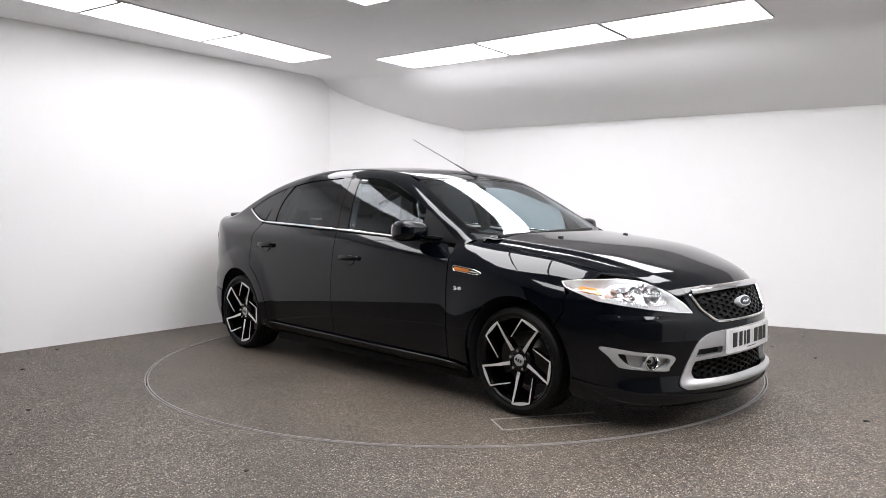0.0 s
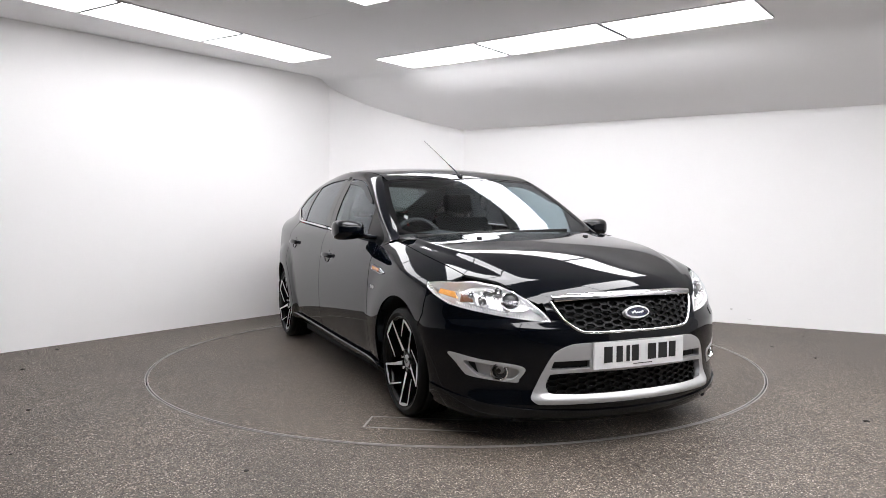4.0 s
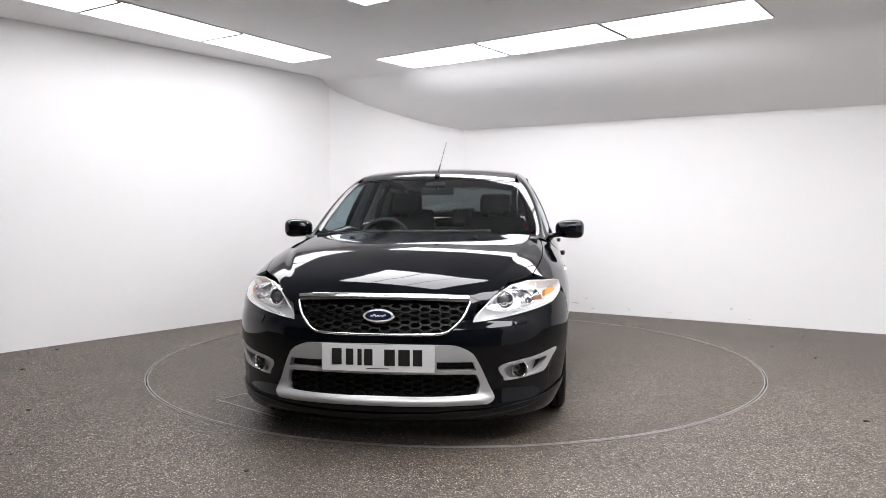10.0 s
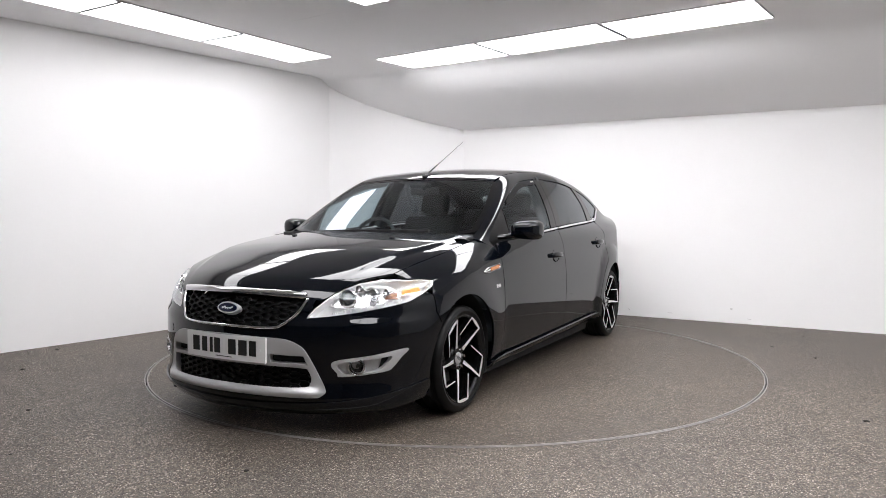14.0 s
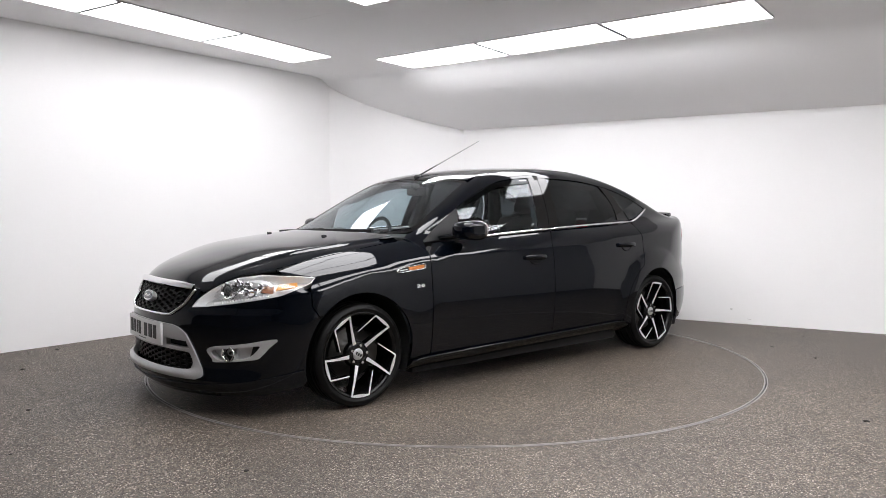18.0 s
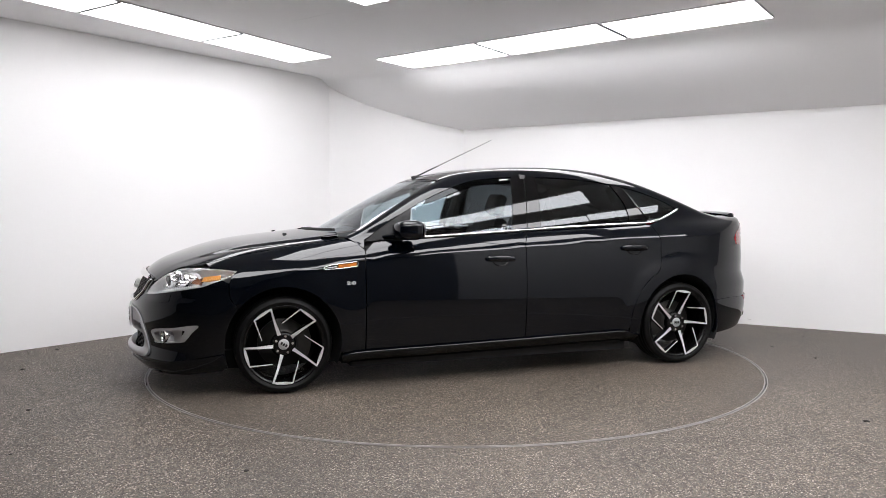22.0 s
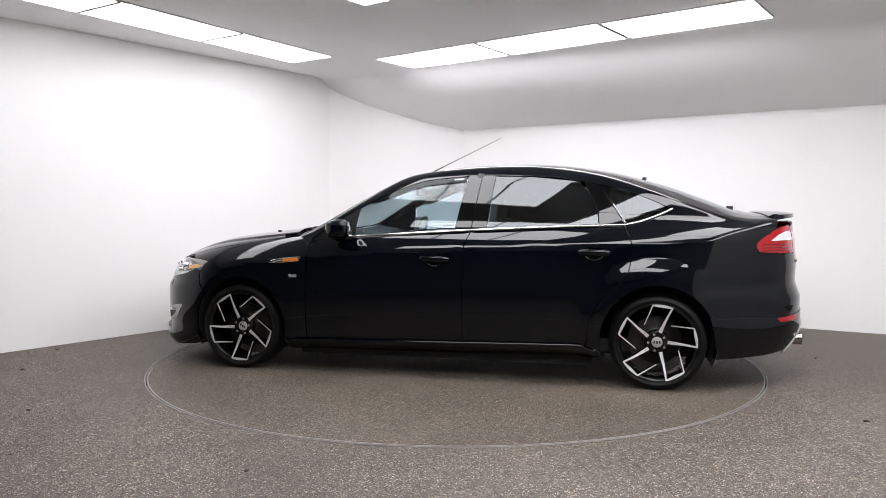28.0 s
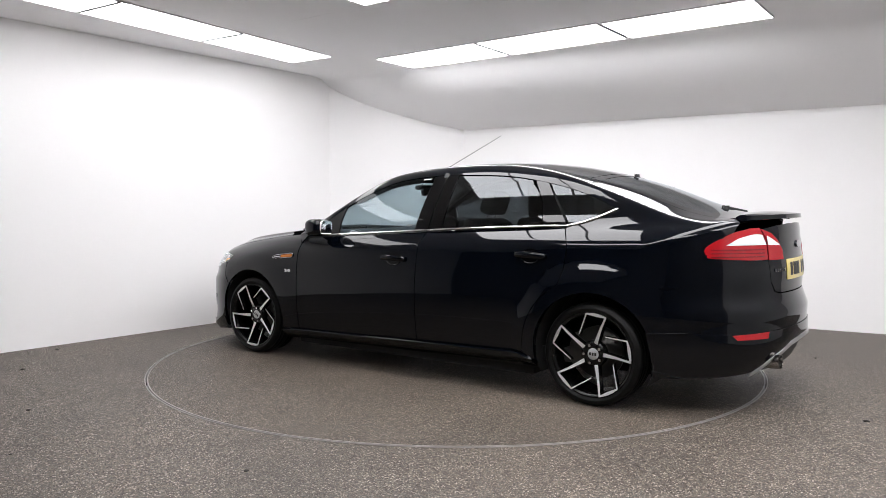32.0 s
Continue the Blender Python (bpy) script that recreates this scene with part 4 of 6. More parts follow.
def wheel_meshes():
    made = []
    tread = []
    for k, o in enumerate(np.linspace(0.085, -0.085, 29)):
        g = 0.007 if abs(abs(o) - 0.028) < 0.005 or abs(abs(o) - 0.062) < 0.005 else 0.0
        tread.append((0.2985 - 0.0025 * (o / 0.085) ** 2 - g, o))
    prof = [(0.236, 0.098), (0.247, 0.103), (0.254, 0.1105), (0.262, 0.1125), (0.264, 0.1140), (0.268, 0.1140), (0.270, 0.1120), (0.279, 0.109), (0.288, 0.103), (0.294, 0.094)] + tread
    prof += [(0.294, -0.094), (0.288, -0.103), (0.275, -0.111), (0.25, -0.111), (0.236, -0.10), (0.236, 0.100)]
    v, f = spun(prof, 96)
    made.append(("tyre", mesh_of(v, f, M_RUBBER, True), None, "low-profile black tyre"))
    prof = [(0.230, 0.096), (0.236, 0.103), (0.243, 0.106), (0.2465, 0.106), (0.2475, 0.102), (0.236, 0.098), (0.236, -0.10), (0.226, -0.10), (0.222, 0.03), (0.224, 0.075), (0.226, 0.088), (0.230, 0.096)]
    v, f = spun(prof, 96)
    rim = mesh_of(v, f, M_RIMBLACK, True)
    hub = [(0.0, 0.070), (0.034, 0.072), (0.060, 0.072), (0.072, 0.067), (0.078, 0.050), (0.076, 0.02), (0.0, 0.02)]
    v, f = spun(hub, 48)
    made.append(("hub", mesh_of(v, f, M_RIMBLACK, True), None, ""))
    cap = [(0.0, 0.080), (0.026, 0.079), (0.032, 0.077), (0.034, 0.070)]
    v, f = spun(cap, 40)
    made.append(("centre_cap", mesh_of(v, f, M_SILVER, True), None, "brushed silver centre cap"))
    bm = bmesh.new()
    for x0, z0, w, h in ((-0.022, -0.008, 0.011, 0.017), (-0.006, -0.009, 0.011, 0.018), (0.010, -0.008, 0.011, 0.017)):
        box(bm, (x0, 0.0770, z0), (x0 + w, 0.0808, z0 + h))
    me = bpy.data.meshes.new("bars")
    bm.to_mesh(me)
    bm.free()
    me.materials.append(M_INK)
    made.append(("cap_print", me, None, "dark bars of small print"))
    for k in range(5):
        a = 72 * k
        tip, tip2 = polar(0.240, -76.5 + a), polar(0.240, -75.0 + a)
        # tapered blade from the hub to the rim
        i0, i1 = polar(0.062, -80 + a), polar(0.066, -60 + a)
        blade = [i0, i1, polar(0.15, -70.8 + a), polar(0.241, -74.6 + a), polar(0.241, -77.2 + a), polar(0.15, -76.4 + a)]
        # edge along the rim, thickest in its middle
        bow = [polar(0.2425, -77.2 + a + 30.5 * j / 10) for j in range(11)] + [polar(0.2415 - 0.017 * math.sin(math.pi * (0.12 + 0.76 * j / 10)), -77.2 + a + 30.5 * j / 10) for j in range(10, -1, -1)]
        # thin return bar that meets the next blade
        e0, e1 = polar(0.2415, -46.4 + a), polar(0.2415, -48.8 + a)
        thin = [e0, e1, polar(0.134, -19.6 + a), polar(0.136, -16.8 + a)]
        for nm, poly, depth in (("spoke", blade, 0.05), ("spoke_edge", bow, 0.02), ("spoke_bar", thin, 0.035)):
            top = [face_y(p) for p in poly]
            made.append((nm, bar_mesh(poly, [t - depth for t in top], [t - 0.0015 for t in top], M_RIMBLACK), None, ""))
            c = sum(poly) / len(poly)
            inner = [c + (p - c) * 0.985 for p in poly]
            made.append(("machined_face", bar_mesh(inner, [face_y(p) - 0.0015 for p in inner], [face_y(p) + 0.0006 for p in inner], M_MACHINED), None, "bright machined face"))
        b = polar(0.053, -34 + a)
        bm = rod(bmesh.new(), (b[0], 0.05, b[1]), (b[0], 0.087, b[1]), 0.0100, 0.0085, 6)
        me = bpy.data.meshes.new("nut")
        bm.to_mesh(me)
        bm.free()
        me.materials.append(M_CHROME)
        made.append(("wheel_nut", me, None, "chromed wheel nut"))
    disc = [(0.06, 0.012), (0.06, 0.03), (0.085, 0.03), (0.09, 0.0), (0.150, 0.0), (0.152, -0.004), (0.152, -0.022), (0.06, -0.022)]
    v, f = spun(disc, 64)
    made.append(("brake_disc", mesh_of(v, f, M_DISC, True), None, "grey steel brake disc"))
    return rim, made


def wheels():
    rim, parts = wheel_meshes()
    bm = bmesh.new()
    n = 14
    prev = None
    for i in range(n + 1):
        a = radians(-35 + 70 * i / n)
        ring = [bm.verts.new((r * math.cos(a), y, r * math.sin(a))) for r, y in ((0.095, 0.012), (0.175, 0.012), (0.178, 0.0), (0.178, -0.06), (0.095, -0.06), (0.092, 0.0))]
        if prev:
            for j in range(6):
                bm.faces.new((prev[j], prev[(j + 1) % 6], ring[(j + 1) % 6], ring[j]))
        prev = ring
        if i in (0, n):
            bm.faces.new(ring)
    bmesh.ops.recalc_face_normals(bm, faces=bm.faces)
    caliper = bpy.data.meshes.new("caliper")
    bm.to_mesh(caliper)
    bm.free()
    caliper.materials.append(M_DISC)
    for x, s, spin in ((WHEEL_X, 1, -31), (-WHEEL_X, 1, 0), (WHEEL_X, -1, -18), (-WHEEL_X, -1, -12)):
        base = pose(x, s * 0.775, WHEEL_Z, 0, 0, 0 if s > 0 else 180)
        w = put("wheel", rim, car, "five-spoke black alloy wheel with machined edges", base @ pose(0, 0, 0, 0, spin, 0))
        for nm, me, _, label in parts:
            put(nm, me, w, label)
        put("brake_caliper", caliper, w, "grey brake caliper", pose(0, 0, 0, 0, -spin + (0 if x * s < 0 else 180), 0))


wheels()


def surface_strip(name, line, w, way, F, mat, parent, lift=0.006, thick=0.012, sides=(1,), label=""):
    """A narrow strip laid along a line of 3D points."""
    q = np.array([way.flat(np.asarray(p, float)) for p in line])
    d = np.gradient(q, axis=0)
    nrm = np.stack([-d[:, 1], d[:, 0]], -1)
    nrm /= np.linalg.norm(nrm, axis=1, keepdims=True) + 1e-9
    ring = list(q + nrm * w / 2) + list((q - nrm * w / 2)[::-1])
    return panel(name, ring, way, F, mat, parent, sides=sides, lift=lift, thick=thick, grid=0.03, gap=0.015, label=label)


def honeycomb(u0, u1, v0, v1, pw, ph, bar):
    """Flat lattice of long six-sided rings; returns points and faces with the holes left open."""
    pts, faces = [], []
    row = 0
    v = v0
    while v < v1 + ph:
        u = u0 + (pw * 0.75 / 1.0 if row % 2 else 0)
        while u < u1 + pw:
            k = len(pts)
            for s in (1.0, 0.0):
                w, h = pw / 2 + (bar * 0.35 if s else -bar * 0.75), ph / 2 + (bar * 0.35 if s else -bar * 0.55)
                pts += [(u - w, v), (u - w * 0.55, v + h), (u + w * 0.55, v + h), (u + w, v), (u + w * 0.55, v - h), (u - w * 0.55, v - h)]
            faces += [(k + i, k + (i + 1) % 6, k + 6 + (i + 1) % 6, k + 6 + i) for i in range(6)]
            u += pw * 1.5
        v += ph / 2
        row += 1
    return np.array(pts), faces


def lattice(name, way, F, mat, parent, clip, pw, ph, bar, lift, depth):
    lo, hi = clip.min(0), clip.max(0)
    pts, faces = honeycomb(lo[0], hi[0], lo[1], hi[1], pw, ph, bar)
    mid = np.array([pts[list(f)].mean(0) for f in faces])
    keep = inside(clip, mid)
    faces = [f for f, k in zip(faces, keep) if k]
    p, n = laid(F, way, pts, lift)
    m = len(p)
    verts = list(p) + list(p - n * depth)
    out = []
    for f in faces:
        out.append(f)
        out.append((f[3], f[2], f[2] + m, f[3] + m))
    return put(name, mesh_of(verts, out, mat), parent)


def front_end():
    # upper grille
    gr = [(2.345, 0, 0.553), (2.31, 0.265, 0.552), (2.29, 0.325, 0.562), (2.255, 0.385, 0.615), (2.222, 0.412, 0.672), (2.2, 0.420, 0.690), (2.26, 0.2, 0.705), (2.28, 0, 0.708)]
    clip = NOSE.flat(both(gr))
    grille = panel("grille", clip, NOSE, body, M_GAP, car, sides=(1,), lift=-0.035, thick=0.0, label="black honeycomb grille with chrome edging")[1]
    clip[:, 1] = np.minimum(clip[:, 1], 0.686)
    lattice("honeycomb", NOSE, body, M_MESH, grille, clip, 0.056, 0.028, 0.0075, -0.008, 0.014)["kind"] = "stuff"
    line = smooth_line([(2.212, 0.424, 0.690), (2.222, 0.416, 0.670), (2.255, 0.385, 0.612), (2.29, 0.322, 0.561), (2.31, 0.265, 0.550), (2.33, 0.13, 0.549), (2.345, 0, 0.549)], 4)
    line = line + [p * (1, -1, 1) for p in line[::-1][1:]]
    bead("chrome_edge", laid(body, NOSE, NOSE.flat(np.array(line)))[0], body, 0.0075, 0.010, M_CHROME, grille, sides=(1,))
    bar = [(2.30, 0, 0.728), (2.29, 0.2, 0.725), (2.25, 0.34, 0.716), (2.22, 0.425, 0.706), (2.235, 0.418, 0.684), (2.28, 0.3, 0.690), (2.30, 0.15, 0.695), (2.31, 0, 0.697)]
    panel("chrome_bar", NOSE.flat(both(bar)), NOSE, body, M_CHROME, grille, sides=(1,), lift=lambda q: 0.026 - 0.016 * ((q[:, 1] - 0.708 + 0.05 * q[:, 0] ** 2) / 0.018) ** 2 * 0.8, thick=0.022, grid=0.007, gap=0.012)
    for nm, w, h, lift, mat, lab in (("badge_rim", 0.064, 0.0285, 0.018, M_BRIGHT, "chrome oval badge rim"), ("badge", 0.054, 0.0205, 0.0215, M_BLUE, "blue enamel oval badge")):
        ov = [(w * math.cos(a) * 1.0, 0.628 + h * math.sin(a)) for a in np.linspace(0, 2 * math.pi, 40, endpoint=False)]
        panel(nm, np.array(ov), NOSE, body, mat, grille, sides=(1,), lift=lift, thick=0.03, grid=0.012, gap=0.01, label=lab)
    for u, w, h, d in ((-0.022, 0.011, 0.0105, 0.001), (-0.006, 0.008, 0.006, -0.002), (0.007, 0.007, 0.006, -0.002), (0.023, 0.008, 0.0105, 0.001)):
        ov = [(u + w * math.cos(a), 0.628 + d + h * math.sin(a) * (0.55 + 0.45 * math.sin(2 * a + 0.6))) for a in np.linspace(0, 2 * math.pi, 18, endpoint=False)]
        panel("badge_bar", np.array(ov), NOSE, body, M_BRIGHT, grille, sides=(1,), lift=0.0225, thick=0.004, grid=0.012, gap=0.01, label="silver flourish")
    # satin silver surround with the lower grille
    low = [(2.33, 0, 0.366), (2.31, 0.28, 0.364), (2.25, 0.430, 0.358), (2.243, 0.455, 0.345), (2.236, 0.468, 0.305), (2.24, 0.462, 0.28), (2.25, 0.44, 0.262), (2.299, 0.292, 0.257), (2.334, 0, 0.260)]
    slot = NOSE.flat([(2.255, 0.436, 0.418), (2.31, 0.272, 0.423), (2.31, 0.272, 0.381), (2.245, 0.450, 0.376)])
    low = smooth_line(low, 4)
    lowq = NOSE.flat(both(low))
    sur = panel("bumper_surround", NOSE.flat(both(rounded(SURROUND))), NOSE, body, M_SILVER, front_bumper, sides=(1,), lift=lambda q: 0.010 + 0.024 * np.exp(-((q[:, 1] - 0.232) / 0.026) ** 2) * (1 - 0.8 * step(np.abs(q[:, 0]), 0.39, 0.475)), thick=0.035, holes=[lowq, slot, slot * (-1, 1)], grid=0.012, gap=0.02, label="satin silver lower grille surround")[1]
    clip = NOSE.flat(both([np.array(p) + (0, 0.01 * (p[1] > 0.2), 0) for p in low]))
    panel("lower_grille", clip, NOSE, body, M_GAP, front_bumper, sides=(1,), lift=-0.05, thick=0.0, label="black lower honeycomb grille")
    lattice("lower_honeycomb", NOSE, body, M_MESH, front_bumper, clip, 0.056, 0.028, 0.0075, -0.018, 0.016)["kind"] = "stuff"
    panel("slot_backing", slot, NOSE, body, M_GAP, front_bumper, sides=(1, -1), lift=-0.022, thick=0.0)
    # number plate: a white plate with plain black bars
    bm = bmesh.new()
    n = 16
    w, z0, z1 = 0.267, 0.378, 0.503
    rows = []
    for i in range(n + 1):
        y = -w + 2 * w * i / n
        x = 2.358 - 0.20 * y * y
        rows.append([bm.verts.new(v) for v in ((x, y, z0), (x, y, z1), (x - 0.012, y, z1), (x - 0.012, y, z0))])
    for a, b in zip(rows, rows[1:]):
        for j in range(4):
            bm.faces.new((a[j], b[j], b[(j + 1) % 4], a[(j + 1) % 4]))
    bm.faces.new(rows[0])
    bm.faces.new(rows[-1])
    pl = part("number_plate", bm, M_PLATE_W, front_bumper, "white front plate with plain black bars")
    ys = [-0.190, -0.130, -0.082, -0.040, 0.060, 0.128, 0.190]
    for y, wd in zip(ys, (0.052, 0.036, 0.020, 0.040, 0.050, 0.054, 0.044)):
        bm = bmesh.new()
        x = 2.3595 - 0.20 * y * y
        box(bm, (x - 0.004, y - wd / 2, 0.407), (x, y + wd / 2, 0.483), 0.0, None)
        part("plate_bar", bm, M_INK, pl, smooth=0)
    for y in (-0.232, 0.232):
        x = 2.3585 - 0.20 * y * y
        part("plate_screw", rod(bmesh.new(), (x - 0.004, y, 0.44), (x + 0.002, y, 0.44), 0.007), M_PLATE_W, pl, "white screw cap")
    bm = bmesh.new()
    box(bm, (2.3555, -0.05, 0.391), (2.3592, 0.06, 0.3945))
    part("plate_maker_bar", bm, M_INK, pl, "thin dark bar of tiny print", smooth=0)
    # fog lamps
    q = NOSE.flat(smooth_line(FOG, 4, True))
    hole = [(2.178, 0.585, 0.377), (2.05, 0.722, 0.398), (1.995, 0.775, 0.404), (2.015, 0.762, 0.37), (2.05, 0.728, 0.335), (2.10, 0.68, 0.326), (2.16, 0.607, 0.325)]
    hq = NOSE.flat(smooth_line(hole, 4, True))
    fs = panel("fog_surround", q, NOSE, body, M_SILVER, front_bumper, lift=0.003, thick=0.04, holes=[hq], grid=0.02, gap=0.012, label="satin silver fog lamp surround")
    panel("fog_well", hq, NOSE, body, M_SILVER, fs, lift=-0.035, thick=0.0, grid=0.02)
    gap = [(2.025, 0.747, 0.402), (1.993, 0.777, 0.406), (2.013, 0.764, 0.37), (2.045, 0.733, 0.335), (2.037, 0.741, 0.36)]
    panel("fog_vent", NOSE.flat(gap), NOSE, body, M_GAP, fs, lift=-0.030, thick=0.0, grid=0.02)
    for s in (1, -1):
        c = Vector((2.118, s * 0.652, 0.360))
        d = Vector((0.90, s * 0.40, 0.0)).normalized()
        m = Matrix.Translation(c) @ d.to_track_quat("Z", "Y").to_matrix().to_4x4()
        ring = spun_bm([(0.043, -0.045), (0.0450, 0.002), (0.042, 0.011), (0.037, 0.012), (0.0325, 0.005), (0.031, -0.008)], 32, "z")
        part("fog_ring", ring, M_CHROME, fs[s], m=m)
        lens = spun_bm([(0.033, -0.008), (0.028, 0.001), (0.016, 0.006), (0.0, 0.008)], 32, "z")
        part("fog_lens", lens, M_LENS, fs[s], m=m)
        bowl = spun_bm([(0.033, -0.008), (0.028, -0.02), (0.016, -0.03), (0.010, -0.03), (0.009, -0.012), (0.0, -0.011)], 32, "z")
        part("fog_bowl", bowl, M_FOGBOWL, fs[s], m=m)
    # headlamps
    LAMP = [(2.245, 0.436, 0.600), (2.213, 0.468, 0.646), (2.158, 0.516, 0.697), (2.097, 0.560, 0.734), (2.026, 0.602, 0.762), (1.931, 0.681, 0.779), (1.845, 0.771, 0.773), (1.77, 0.815, 0.770), (1.697, 0.847, 0.760),
            (1.722, 0.856, 0.735), (1.785, 0.852, 0.711), (1.90, 0.823, 0.669), (2.016, 0.752, 0.646), (2.12, 0.65, 0.625), (2.195, 0.536, 0.609)]
    q = NOSE.flat(LAMP)
    centre = q.mean(0)
    head = panel("headlamp", centre + (q - centre) * 0.985, NOSE, body, M_LAMPBOWL, car, lift=-0.075, thick=0.0, label="clear headlamp with chromed bowl, projector and amber indicator")
    panel("lens", centre + (q - centre) * 0.992, NOSE, body, M_LENS, head, lift=0.001, thick=0.0)
    panel("side_wall", q, NOSE, body, M_LAMPBOWL, head, lift=-0.004, thick=0.075, holes=[centre + (q - centre) * 0.972], grid=0.02, label="bright bezel edge")
    amb = [(1.79, 0.818, 0.747), (1.90, 0.80, 0.735), (1.915, 0.795, 0.703), (1.80, 0.835, 0.722)]
    panel("indicator", NOSE.flat(amb), NOSE, body, M_AMBER, head, lift=-0.022, thick=0.02, grid=0.02, label="amber indicator strip")
    amb = [(1.925, 0.785, 0.737), (1.965, 0.755, 0.742), (1.985, 0.745, 0.70), (1.93, 0.79, 0.690)]
    panel("indicator_bulb", NOSE.flat(amb), NOSE, body, M_AMBERDIM, head, lift=-0.04, thick=0.02, grid=0.02, label="brownish amber bulb cover")
    dark = [(1.97, 0.745, 0.732), (2.05, 0.65, 0.752), (2.13, 0.565, 0.728), (2.19, 0.525, 0.675), (2.12, 0.64, 0.652), (1.99, 0.755, 0.680)]
    panel("lamp_mask", NOSE.flat(smooth_line(dark, 3, True)), NOSE, body, M_LAMPCHROME, head, lift=-0.048, thick=0.02, grid=0.012, label="chromed inner reflector")
    for s in (1, -1):
        for (c, r, dark_) in (((2.105, 0.585, 0.702), 0.040, True), ((2.022, 0.668, 0.712), 0.034, False)):
            c = Vector((c[0], s * c[1], c[2])) + Vector((-0.028, -s * 0.012, -0.012))
            d = Vector((0.93, s * 0.30, 0.1)).normalized()
            m = Matrix.Translation(c) @ d.to_track_quat("Z", "Y").to_matrix().to_4x4()
            ring = spun_bm([(r * 0.80, -0.03), (r * 0.86, 0.012), (r, 0.020), (r * 1.18, 0.014), (r * 1.22, -0.04)], 36, "z")
            part("lamp_ring", ring, M_CHROME, head[s], "chrome lamp ring", m=m)
            if dark_:
                ball = spun_bm([(r * 0.82, -0.004), (r * 0.70, 0.012), (r * 0.45, 0.022), (0.0, 0.027)], 36, "z")
                part("projector", ball, M_PROJECTOR, head[s], "dark projector lens", m=m)
            else:
                bowl = spun_bm([(r * 0.86, 0.010), (r * 0.6, -0.018), (r * 0.25, -0.03), (r * 0.2, 0.0), (0.0, 0.002)], 36, "z")
                part("reflector", bowl, M_LAMPCHROME, head[s], "chromed reflector bowl", m=m)
        # small round reflectors beside the projector, and a bright arc over them
        for (x, y, z), r in (((2.045, 0.700, 0.690), 0.017), ((2.072, 0.632, 0.742), 0.018), ((1.985, 0.735, 0.722), 0.016)):
            d = Vector((0.93, s * 0.30, 0.1)).normalized()
            m = Matrix.Translation((x - 0.03, s * (y - 0.012), z - 0.008)) @ d.to_track_quat("Z", "Y").to_matrix().to_4x4()
            cup = spun_bm([(r * 1.15, -0.02), (r * 1.12, 0.012), (r, 0.014), (r * 0.7, 0.0), (0.0, -0.010)], 24, "z")
            part("small_reflector", cup, M_CHROME, head[s], "small chrome reflector", m=m)
        arch = [(2.165, 0.535, 0.700), (2.135, 0.560, 0.728), (2.075, 0.612, 0.755), (2.005, 0.672, 0.764), (1.945, 0.735, 0.755), (1.925, 0.770, 0.730)]
        surface_strip("lamp_arc", smooth_line(arch, 4), 0.014, NOSE, body, M_LAMPBOWL, head, lift=-0.030, thick=0.014, sides=(s,), label="bright reflector arc")
        # row of small clear ribs along the lamp's foot
        foot = smooth_line([(2.185, 0.555, 0.625), (2.12, 0.645, 0.640), (2.02, 0.745, 0.661), (1.93, 0.800, 0.680)], 8)
        for p in laid(body, NOSE, NOSE.flat(np.array(foot)), -0.020)[0]:
            part("lamp_rib", box(bmesh.new(), (p[0] - 0.004, s * p[1] - 0.0035, p[2] - 0.006), (p[0] + 0.004, s * p[1] + 0.0035, p[2] + 0.006), 0.002), M_LAMPBOWL, head[s], smooth=0)
    # small cover of the headlamp washer
    cover = [(2.13, 0.62, 0.604), (2.08, 0.685, 0.610), (2.08, 0.688, 0.572), (2.132, 0.622, 0.566)]
    panel("washer_cover", NOSE.flat(cover), NOSE, body, M_PAINT, front_bumper, lift=0.0025, thick=0.005, grid=0.012)
    # small round cover of the towing eye
    disc = [(-0.442 + 0.018 * math.cos(a), 0.487 + 0.020 * math.sin(a)) for a in np.linspace(0, 2 * math.pi, 20, endpoint=False)]
    panel("towing_eye_cover", np.array(disc), NOSE, body, M_PAINT, front_bumper, sides=(1,), lift=0.002, thick=0.005, grid=0.012)
    # washer nozzles
    for y in (0.37, -0.37):
        p = T(1.36, y, body)
        bm = box(bmesh.new(), (p[0] - 0.014, y - 0.012, p[2] - 0.004), (p[0] + 0.012, y + 0.012, p[2] + 0.009), 0.004)
        part("washer_nozzle", bm, M_PLASTIC, car)


M_AMBERDIM = material("brown_amber_plastic", (0.30, 0.13, 0.07), 0.2, coat=1.0, grain=0.15, grain_scale=150)
M_FOGBOWL = material("dark_fog_reflector", (0.10, 0.10, 0.10), 0.15, 0.7, grain=0.1)
M_PROJECTOR = material("projector_glass", (0.07, 0.073, 0.078), 0.05, coat=1.0, grain=0.05)
front_end()


